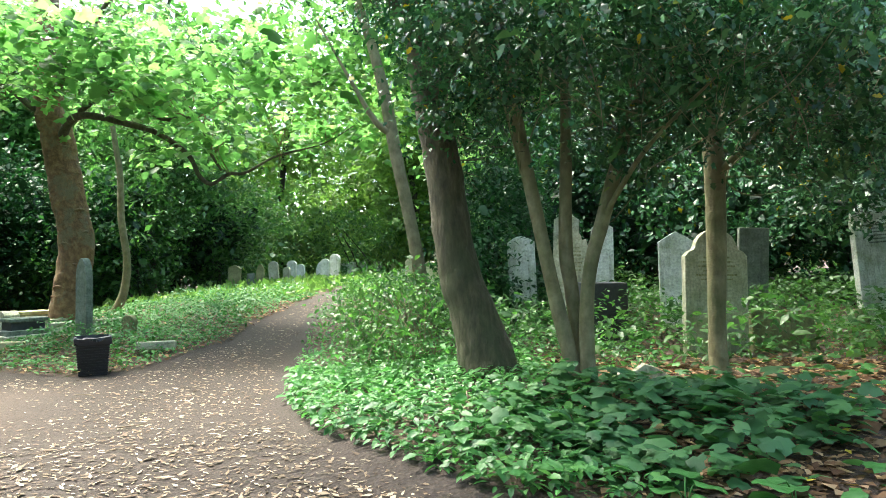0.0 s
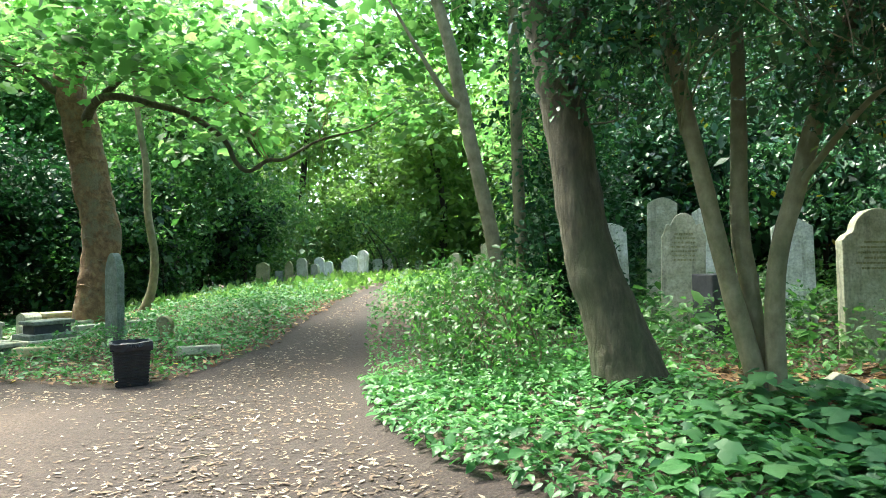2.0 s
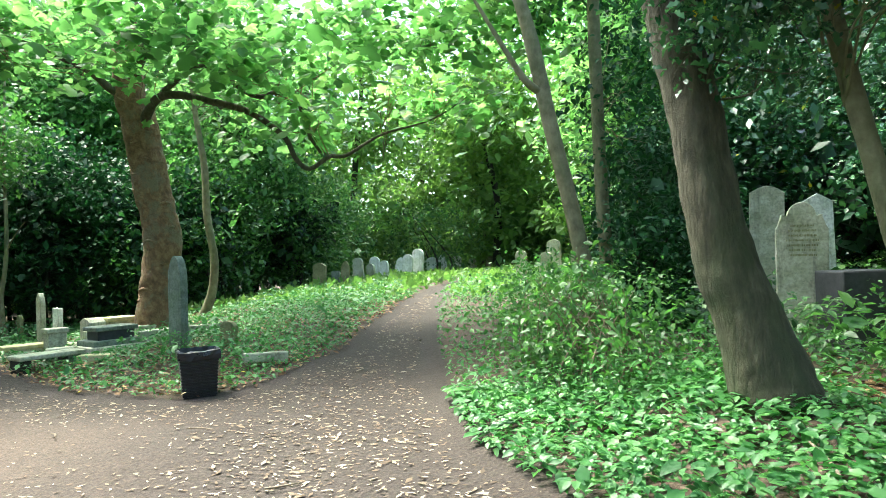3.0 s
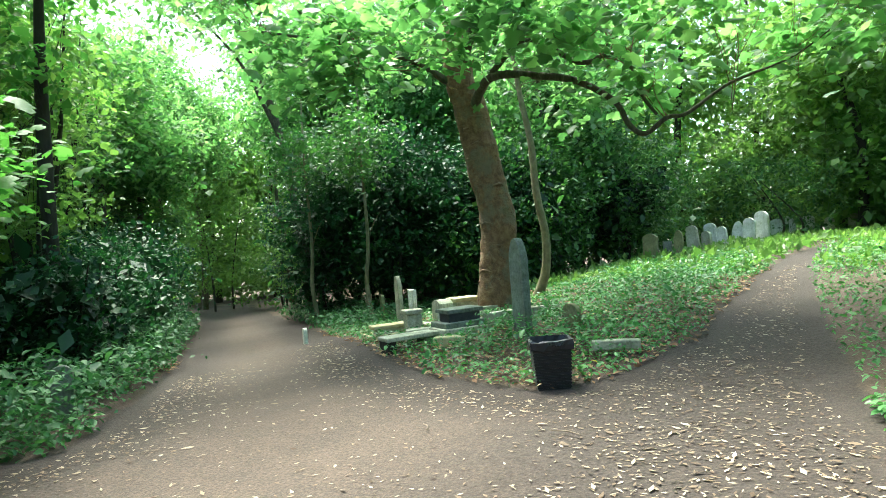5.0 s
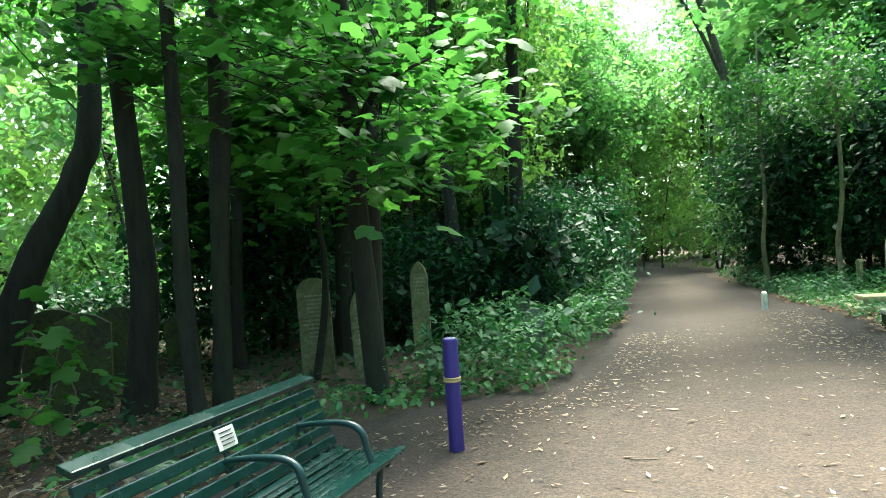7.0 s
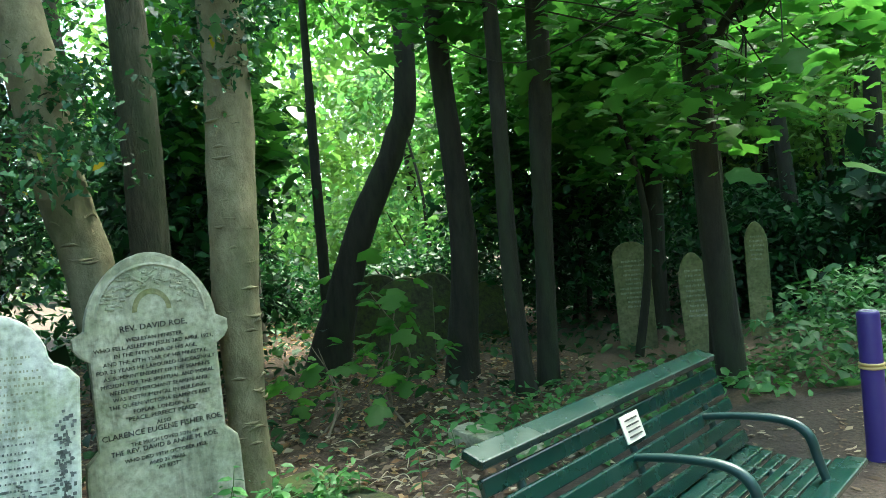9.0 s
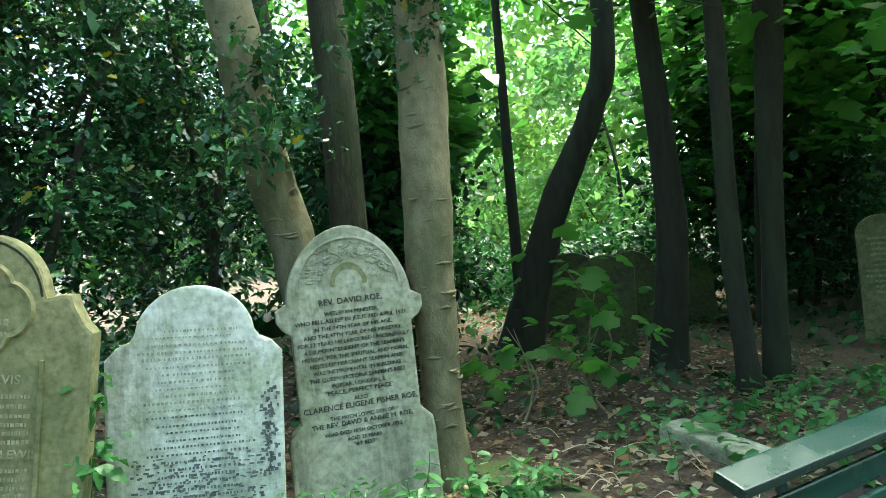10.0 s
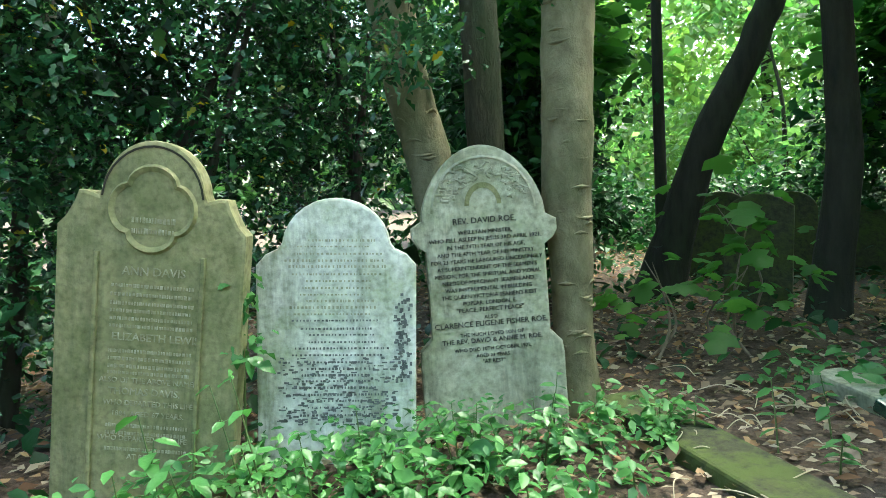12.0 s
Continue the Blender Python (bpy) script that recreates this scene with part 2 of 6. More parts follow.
EDGE_PATHS = [(4.0, 4.6), (1.6, 4.9), (0.1, 5.25), (-0.9, 6.05), (-1.7, 6.9), (-2.6, 8.55), (-3.25, 10.7), (-3.8, 13.0), (-4.35, 16.0), (-4.65, 19.0), (-4.6, 23.0), (-4.0, 27.0),
              (-5.2, 27.0), (-5.6, 22.5), (-5.5, 18.4), (-5.5, 15.4), (-5.35, 12.9), (-5.75, 11.2), (-6.4, 10.35), (-8.0, 10.6), (-9.7, 11.6), (-12.8, 13.7), (-21.0, 18.9), (-34, 27),
              (-36, 25.0), (-25.8, 19.0), (-18.8, 14.0), (-13.5, 10.1), (-10.8, 7.8), (-9.85, 6.8), (-10.0, 5.8), (-9.5, 4.6), (-8.3, 3.4), (-6.9, 2.2), (-5.2, 1.3), (-2.5, 0.2), (4, -1.5), (14, -3), (14, 4)]


def inside(x, y, poly=EDGE_PATHS):
    """Signed distance to the worn ground, positive inside."""
    x, y = np.asarray(x, float), np.asarray(y, float)
    inn = np.zeros(x.shape, bool)
    dist = np.full(x.shape, 1e9)
    n = len(poly)
    for i in range(n):
        (ax, ay), (bx, by) = poly[i], poly[(i + 1) % n]
        cross = ((ay > y) != (by > y)) & (x < (bx - ax) * (y - ay) / ((by - ay) or 1e-9) + ax)
        inn ^= cross
        dx, dy = bx - ax, by - ay
        t = np.clip(((x - ax) * dx + (y - ay) * dy) / (dx * dx + dy * dy), 0, 1)
        dist = np.minimum(dist, np.hypot(x - ax - t * dx, y - ay - t * dy))
    return np.where(inn, dist, -dist)


def mesh_of(name, verts, faces, mat=None, shade=False):
    me = bpy.data.meshes.new(name)
    verts = np.asarray(verts, np.float32)
    faces = np.asarray(faces, np.int32)
    k = faces.shape[1]
    me.vertices.add(len(verts))
    me.vertices.foreach_set("co", verts.ravel())
    me.loops.add(faces.size)
    me.loops.foreach_set("vertex_index", faces.ravel())
    me.polygons.add(len(faces))
    me.polygons.foreach_set("loop_start", np.arange(0, faces.size, k, dtype=np.int32))
    if shade:
        me.polygons.foreach_set("use_smooth", np.ones(len(faces), bool))
    me.update(calc_edges=True)
    if mat:
        me.materials.append(mat)
    return me


def put_mesh(name, me, parent=None, label=""):
    ob = new(name, me)
    if parent:
        ob.parent = parent
    return tagged(ob, label)


def part(name, bm, mat, parent=None, label=""):
    """Links a bmesh as one mesh object under a thing or a part."""
    me = bpy.data.meshes.new(name)
    bm.to_mesh(me)
    bm.free()
    me.materials.append(mat)
    return put_mesh(name, me, parent, label)


def empty(name, x, y, z=0.0, rz=0.0, rx=0.0, ry=0.0):
    ob = new(name)
    ob.matrix_basis = pose(x, y, z, rx, ry, rz)
    ob.empty_display_size = 0.1
    return ob


def box(bm, cx, cy, cz, sx, sy, sz, bevel=0.0, rot=None):
    g = bmesh.ops.create_cube(bm, size=1.0)
    m = Matrix.Translation((cx, cy, cz)) @ (rot or Matrix()) @ Matrix.Diagonal((sx, sy, sz, 1))
    bmesh.ops.transform(bm, matrix=m, verts=g["verts"])
    if bevel:
        es = {e for v in g["verts"] for e in v.link_edges}
        bmesh.ops.bevel(bm, geom=list(es), offset=bevel, segments=2, affect="EDGES", profile=0.5)


def tube_arrays(pts, sides=10, wobble=0.0, seed=0, flare=0.0, lump=0.0):
    """Tapered tube through (x, y, z, r) points, smoothed between them."""
    rng = np.random.RandomState(seed)
    pts = np.asarray(pts, float)
    n = len(pts)
    fine = []
    for i in range(n - 1):
        p0, p1, p2, p3 = pts[max(0, i - 1)], pts[i], pts[i + 1], pts[min(n - 1, i + 2)]
        for t in np.linspace(0, 1, 14 if lump else 6, endpoint=False):
            fine.append(0.5 * (2 * p1 + (p2 - p0) * t + (2 * p0 - 5 * p1 + 4 * p2 - p3) * t ** 2 + (3 * p1 - p0 - 3 * p2 + p3) * t ** 3))
    fine.append(pts[-1])
    fine = np.array(fine)
    ph = rng.rand(6) * 6.28
    verts, faces = [], []
    ang = np.linspace(0, 2 * np.pi, sides, endpoint=False)
    ref = np.array((0.9, 0.3, 0.1))
    for i, p in enumerate(fine):
        d = fine[min(i + 1, len(fine) - 1)] - fine[max(i - 1, 0)]
        d = d[:3] / (np.linalg.norm(d[:3]) + 1e-9)
        u = np.cross(d, ref)
        u /= np.linalg.norm(u) + 1e-9
        v = np.cross(d, u)
        s = i / (len(fine) - 1)
        r = max(0.002, p[3]) * (1 + wobble * (0.5 * np.sin(3 * ang + ph[0] + 4 * s) + 0.35 * np.sin(5 * ang + ph[1] - 7 * s) + 0.3 * np.sin(2 * ang + ph[2] + 17 * s)))
        if flare:
            r = r * (1 + flare * np.exp(-s * len(fine) / 2.2) * (0.6 + 0.4 * np.sin(4 * ang + ph[3])))
        if lump:
            q = [p[:3] + 0.2 * (math.cos(a) * u + math.sin(a) * v) for a in ang]
            r = r * (1 + lump * np.array([noise.noise(Vector(c) * 3.5) + 0.7 * abs(noise.noise(Vector(c) * 6.5)) for c in q]))
        verts.append(p[:3] + np.outer(np.cos(ang) * r, u) + np.outer(np.sin(ang) * r, v))
    verts = np.concatenate(verts)
    for i in range(len(fine) - 1):
        for j in range(sides):
            a, b = i * sides + j, i * sides + (j + 1) % sides
            faces.append((a, b, b + sides, a + sides))
    return verts, np.array(faces)


def tubes(name, lines, mat, parent=None, sides=6, wobble=0.0, seed=0, flare=0.0, label="", lump=0.0):
    """Several tubes joined into one mesh part."""
    vs, fs, k = [], [], 0
    for i, ln in enumerate(lines):
        v, f = tube_arrays(ln, sides, wobble, seed + i, flare, lump)
        vs.append(v)
        fs.append(f + k)
        k += len(v)
    return put_mesh(name, mesh_of(name, np.concatenate(vs), np.concatenate(fs), mat, True), parent, label)


def scars(root, trunk, mat, seed, count, towards, size=0.05):
    """Crescent scars and knots on the side of a trunk that faces the point `towards`."""
    rng = random.Random(seed)
    for i in range(count):
        k = rng.uniform(0, len(trunk) - 1.01)
        a, b, f = trunk[int(k)], trunk[int(k) + 1], k - int(k)
        x, y, z, r = (p + (q - p) * f for p, q in zip(a, b))
        mid = math.atan2(towards[1] - y, towards[0] - x) + rng.uniform(-1.3, 1.3)
        wide, sag = rng.uniform(0.25, 0.6) * min(1.0, size * 4 / r), rng.uniform(-0.4, 0.7) * size
        line = []
        for s in (-1, -0.5, 0, 0.5, 1):
            g = mid + s * wide
            line.append((x + r * 1.01 * math.cos(g), y + r * 1.01 * math.sin(g), z + sag * (1 - s * s), size * (0.28 - 0.24 * abs(s))))
        tubes("branch_scar", [line], mat, root, 6, 0.1, seed + i)


# leaf outlines: along x, width y, fold z
LEAF_DIAMOND = (np.array([(0, 0, 0), (0.5, -0.3, 0.06), (1, 0, -0.05), (0.5, 0.3, 0.06)]), np.array([(0, 1, 2), (0, 2, 3)]))
LEAF_SLIM = (np.array([(0, 0, 0), (0.35, -0.17, 0.05), (1, 0, 0.06), (0.4, 0.18, 0.0)]), np.array([(0, 1, 2), (0, 2, 3)]))
LEAF_OVAL = (np.array([(0, 0, 0), (0.3, -0.27, 0.07), (0.72, -0.2, 0.05), (1, 0, -0.08), (0.72, 0.2, 0.05), (0.3, 0.27, 0.07), (0.5, 0, 0)]),
             np.array([(0, 1, 6), (1, 2, 6), (2, 3, 6), (3, 4, 6), (4, 5, 6), (5, 0, 6)]))
LEAF_HOLLY = (np.array([(0, 0, 0), (0.25, -0.2, 0.08), (0.42, -0.13, 0.0), (0.62, -0.24, 0.09), (1, 0, -0.08), (0.62, 0.24, 0.09), (0.42, 0.13, 0.0), (0.25, 0.2, 0.08)]),
              np.array([(0, 1, 7), (1, 2, 7), (2, 6, 7), (2, 3, 6), (3, 5, 6), (3, 4, 5)]))
LOBED_RIM = [(0.0, 0.0), (-0.1, -0.28), (0.26, -0.62), (0.46, -0.3), (0.7, -0.38), (1.05, 0.0), (0.7, 0.38), (0.46, 0.3), (0.26, 0.62), (-0.1, 0.28)]
LEAF_LOBED = (np.array([(x, y, -0.25 * abs(y) + 0.1 * x * (1 - x)) for x, y in LOBED_RIM] + [(0.38, 0, 0.06)]),
              np.array([(i, (i + 1) % 10, 10) for i in range(10)]))


def leaves(centres, size, shape, rng, droop=0.0, flat=0.5, spread=0.35):
    """Arrays of one leaf at each centre. flat: how far the blades lie level; droop: how far the tips hang."""
    tv, tf = shape
    n = len(centres)
    yaw = rng.rand(n) * 2 * np.pi
    pit = -droop + rng.randn(n) * (1 - flat) * 0.9
    rol = rng.randn(n) * (1 - flat) * 1.0
    s = size * np.exp(rng.randn(n) * spread)
    cy, sy, cp, sp, cr, sr = np.cos(yaw), np.sin(yaw), np.cos(pit), np.sin(pit), np.cos(rol), np.sin(rol)
    ex = np.stack([cy * cp, sy * cp, sp], 1)
    side = np.stack([-sy, cy, 0 * cy], 1)
    up = np.cross(ex, side)
    ey = side * cr[:, None] + up * sr[:, None]
    ez = np.cross(ex, ey)
    v = centres[:, None, :] + s[:, None, None] * (tv[None, :, 0:1] * ex[:, None] + tv[None, :, 1:2] * ey[:, None] + tv[None, :, 2:3] * ez[:, None])
    f = tf[None] + (np.arange(n) * len(tv))[:, None, None]
    return v.reshape(-1, 3), f.reshape(-1, 3)


def blob_points(rng, blobs, clumps, per, clump_r, shell=0.55):
    """Leaf centres in clumps inside ellipsoids (cx, cy, cz, rx, ry, rz), thinner in the middle."""
    vol = np.array([b[3] * b[4] * b[5] for b in blobs]) ** 0.67
    pick = rng.choice(len(blobs), clumps, p=vol / vol.sum())
    b = np.array(blobs, float)[pick]
    d = rng.randn(clumps, 3)
    d /= np.linalg.norm(d, axis=1)[:, None]
    r = (shell + (1 - shell) * rng.rand(clumps)) * (0.78 + 0.3 * rng.rand(clumps))
    c = b[:, :3] + d * r[:, None] * b[:, 3:]
    cr = clump_r * np.exp(rng.randn(clumps) * 0.3)
    o = rng.randn(clumps, per, 3) * cr[:, None, None] * np.array((1, 1, 0.55)) * 0.6
    return c, (c[:, None] + o).reshape(-1, 3)


def foliage(name, blobs, clumps, per, size, mat, parent=None, shape=LEAF_DIAMOND, clump_r=0.4, seed=1, droop=0.35, flat=0.5, shell=0.55, label="", keep=None):
    rng = np.random.RandomState(seed)
    c, p = blob_points(rng, blobs, clumps, per, clump_r, shell)
    p = p[p[:, 2] > hgt(p[:, 0], p[:, 1]) + 0.02]
    if keep is not None:
        p = p[keep(p)]
    v, f = leaves(p, size, shape, rng, droop, flat)
    return put_mesh(name, mesh_of(name, v, f, mat), parent, label)


def tree(name, lines, blobs, clumps, per, size, leafmat, barkmat, label, shape=LEAF_DIAMOND, clump_r=0.45, seed=1, sides=14, wobble=0.05, flare=0.0, limbs=(), twigs=40, flat=0.45, droop=0.4, shell=0.5, category="tree", group="", keep=None, limbmat=None):
    """A tree of trunks and limbs given as (x, y, z, r) lines, with a crown of leaves round twigs."""
    base = lines[0][0]
    root = tagged(empty(name, 0, 0, 0), label, category, group)
    for i, ln in enumerate(lines):
        tubes("trunk", [ln], barkmat, root, sides, wobble, seed + i, flare, lump=0.1 if sides > 15 else 0.05 if sides > 9 else 0.0)
    for i, ln in enumerate(limbs):
        tubes("limb", [ln], limbmat or barkmat, root, 8, wobble * 0.8, seed + 31 + i)
    if clumps:
        rng = np.random.RandomState(seed)
        c, p = blob_points(rng, blobs, clumps, per, clump_r, shell)
        p = p[p[:, 2] > hgt(p[:, 0], p[:, 1]) + 0.05]
        p, c = p[open_sky(p)], c[open_sky(c)]
        if keep is not None:
            p, c = p[keep(p)], c[keep(c)]
        v, f = leaves(p, size, shape, rng, droop, flat)
        put_mesh("crown", mesh_of("crown", v, f, leafmat), root)
        anchor = np.array([q for ln in (*lines, *limbs) for q in ln[len(ln) // 2:]], float)
        tw = []
        for k in rng.permutation(len(c))[:twigs]:
            a = anchor[np.argmin(np.linalg.norm(anchor[:, :3] - c[k], axis=1) + rng.rand(len(anchor)) * 1.5)]
            r = min(0.011, a[3] * 0.3)
            mid = 0.5 * (a[:3] + c[k]) + rng.randn(3) * 0.15
            tw.append([(*(a[:3] + rng.randn(3) * (0, 0, 0.25)), r), (*mid, r * 0.6), (*c[k], 0.004)])
        if tw:
            tagged(tubes("twig_spray", tw, barkmat, root, 5, 0, seed), kind="stuff")
    return root


def open_sky(p):
    """True for leaf places that do not roof over the fork of the paths."""
    d = inside(p[:, 0], p[:, 1])
    roof = (p[:, 2] > 4.6) & (p[:, 1] < 11.5) & (p[:, 1] > -2) & (p[:, 0] > -11.5) & (d > -0.6)
    return ~roof | (np.modf(np.abs(np.sin(p[:, 0] * 12.9 + p[:, 1] * 78.2 + p[:, 2] * 37.7)) * 437.5)[0] < 0.7)


# ---- ground ----
def axis_steps(lo, hi, fine, far):
    a = list(np.arange(lo, hi + 1e-6, fine))
    s, x, y = fine, lo, hi
    left, right = [], []
    while x > -far or y < far:
        s *= 1.25
        x -= s
        y += s
        left.append(x)
        right.append(y)
    return np.array(left[::-1] + a + right)


def build_ground():
    gx, gy = axis_steps(-24, 7, 0.16, 900), axis_steps(-6, 25, 0.16, 900)
    X, Y = np.meshgrid(gx, gy)
    Z = hgt(X, Y)
    d = inside(X, Y)
    Z = Z - 0.03 * smooth01(d / 0.5)
    v = np.stack([X, Y, Z], -1).reshape(-1, 3)
    nx, ny = len(gx), len(gy)
    i = (np.arange(ny - 1)[:, None] * nx + np.arange(nx - 1)[None]).ravel()
    f = np.stack([i, i + 1, i + nx + 1, i + nx], 1)
    me = mesh_of("ground", v, f, M_GROUND, True)
    worn = me.attributes.new("worn", "FLOAT", "POINT")
    worn.data.foreach_set("value", smooth01((d.ravel() + 0.35) / 0.7).astype(np.float32))
    sandy = me.attributes.new("sandy", "FLOAT", "POINT")
    sandy.data.foreach_set("value", (smooth01((d.ravel() - 0.5) / 0.9) * smooth01((-v[:, 0] - 2.5 - 0.25 * v[:, 1]) / 2.5)).astype(np.float32))
    return tagged(new("ground", me), "brown trodden earth path between dark woodland soil", "ground", kind="structure")


build_ground()


# ---- gravestones ----
def outline(kind, w, h):
    """Front outline of a headstone, from the lower left round the top to the lower right."""
    a, pts = w / 2, []
    if kind == "round":
        r = a
        pts = [(-a, 0), (-a, h - r * 0.85)] + [(-a * math.cos(t), h - r * 0.85 + r * 0.85 * math.sin(t)) for t in np.linspace(0.12, math.pi - 0.12, 15)] + [(a, h - r * 0.85), (a, 0)]
    elif kind == "segment":
        pts = [(-a, 0), (-a, h - 0.22 * w)] + [(-a + w * t, h - 0.22 * w + 0.22 * w * math.sin(math.pi * t)) for t in np.linspace(0.07, 0.93, 12)] + [(a, h - 0.22 * w), (a, 0)]
    elif kind == "gothic":
        s = h - 0.95 * w
        pts = [(-a, 0), (-a, s)]
        for t in np.linspace(0.1, 1.0, 9):
            pts.append((-a + a * (1 - math.cos(t * math.pi / 2)) ** 0.8, s + 0.95 * w * math.sin(t * math.pi / 2)))
        pts += [(-x, y) for x, y in pts[-2::-1]]
    elif kind == "shoulder":
        r, s = a * 0.68, h - a * 0.72
        pts = [(-a, 0), (-a, s - 0.05), (-a + 0.05, s + 0.005), (-a + 0.10, s + 0.03), (-r - 0.02, s + 0.03)]
        pts += [(-r * math.cos(t), s + 0.03 + (h - s - 0.03) * math.sin(t)) for t in np.linspace(0.12, math.pi - 0.12, 15)]
        pts += [(r + 0.02, s + 0.03), (a - 0.10, s + 0.03), (a - 0.05, s + 0.005), (a, s - 0.05), (a, 0)]
    elif kind == "scroll":
        r, s = a * 0.56, h - a * 0.62
        half = [(-a, 0), (-a * 1.02, s - 0.14), (-a * 0.93, s - 0.10), (-a * 0.84, s - 0.03), (-a * 0.80, s + 0.02), (-a * 0.70, s + 0.02), (-r - 0.01, s + 0.005)]
        pts = half + [(-r * math.cos(t), s + (h - s) * math.sin(t)) for t in np.linspace(0.14, math.pi - 0.14, 17)] + [(-x, y) for x, y in half[::-1]]
    elif kind == "eared":
        b = a * 0.82
        half = [(-a, 0), (-a, 0.30 * h), (-a * 0.98, 0.34 * h), (-b, 0.38 * h), (-b, 0.665 * h), (-a * 0.94, 0.685 * h), (-a, 0.71 * h), (-a, 0.745 * h), (-b * 1.04, 0.765 * h)]
        pts = list(half)
        for t in np.linspace(0.1, 1.0, 10):
            pts.append((-b * 1.04 + b * 1.04 * (1 - math.cos(t * math.pi / 2)) ** 0.85, 0.765 * h + 0.235 * h * math.sin(t * math.pi / 2)))
        pts += [(-x, y) for x, y in pts[-2::-1]]
    elif kind == "peak":
        pts = [(-a, 0), (-a, h - 0.3 * w), (-a * 0.9, h - 0.27 * w), (-a * 0.5, h - 0.14 * w), (0, h), (a * 0.5, h - 0.14 * w), (a * 0.9, h - 0.27 * w), (a, h - 0.3 * w), (a, 0)]
    else:
        pts = [(-a, 0), (-a, h), (a, h), (a, 0)]
    return pts


def slab_bm(pts, thick, bevel=0.012):
    bm = bmesh.new()
    vs = [bm.verts.new((x, -thick / 2, z)) for x, z in pts]
    f = bm.faces.new(vs)
    g = bmesh.ops.extrude_face_region(bm, geom=[f])
    bmesh.ops.translate(bm, vec=(0, thick, 0), verts=[e for e in g["geom"] if isinstance(e, bmesh.types.BMVert)])
    bmesh.ops.recalc_face_normals(bm, faces=bm.faces)
    if bevel:
        es = [e for e in bm.edges if abs(e.verts[0].co.y - e.verts[1].co.y) < 1e-5]
        bmesh.ops.bevel(bm, geom=es, offset=bevel, segments=2, affect="EDGES", profile=0.6)
    return bm


def text_part(name, lines, mat, parent, y, depth=0.003):
    """Cut lettering: (text, x, z, size) lines joined into one mesh on the face at y."""
    deps = bpy.context.evaluated_depsgraph_get
    bm = bmesh.new()
    for s, x, z, size in lines:
        cu = bpy.data.curves.new("letters", "FONT")
        cu.body, cu.size, cu.extrude, cu.align_x, cu.resolution_u = s, size, depth, "CENTER", 2
        ob = new("letters", cu)
        bpy.context.view_layer.update()
        me = bpy.data.meshes.new_from_object(ob.evaluated_get(deps()))
        me.transform(Matrix.Translation((x, y, z)) @ Matrix.Rotation(radians(90), 4, "X"))
        bm.from_mesh(me)
        bpy.data.objects.remove(ob)
    return part(name, bm, mat, parent)


def bars(bm, rng, x0, x1, z, h, y, gap=0.005):
    """An unreadable line of letters, as short bars."""
    x = x0
    while x < x1:
        wd = rng.uniform(0.004, 0.013)
        box(bm, min(x + wd / 2, x1), y, z, min(wd, max(0.01, x1 - x)), 0.006, h * rng.uniform(0.75, 1.1))
        x += wd + gap * rng.uniform(0.6, 1.6)


def headstone(kind, x, y, face, w, h, thick=0.09, mat=None, lean=0.0, tilt=0.0, label="", base=False, lettered=0, lettermat=None, seed=0, z=None, sink=0.12):
    """A headstone facing the heading `face` (degrees, 0 is south), with sideways lean and backward tilt."""
    gz = float(hgt(x, y)) if z is None else z
    root = tagged(empty("headstone", x, y, gz - sink, face, tilt, lean), label, "headstone")
    part("slab", slab_bm(outline(kind, w, h + sink), thick), mat, root)
    if base:
        bm = bmesh.new()
        box(bm, 0, 0, sink + 0.05, w * 1.25, thick * 2.6, 0.2, 0.015)
        part("plinth", bm, mat, root)
    if lettered:
        rng = random.Random(seed)
        for i in range(lettered):
            bm = bmesh.new()
            half = w * rng.uniform(0.18, 0.36)
            bars(bm, rng, -half, half, h + sink - 0.32 * w - 0.1 - i * 0.055, 0.024, -thick / 2 - 0.001)
            part("inscription_line", bm, lettermat or M_LETTER, root)
    return root


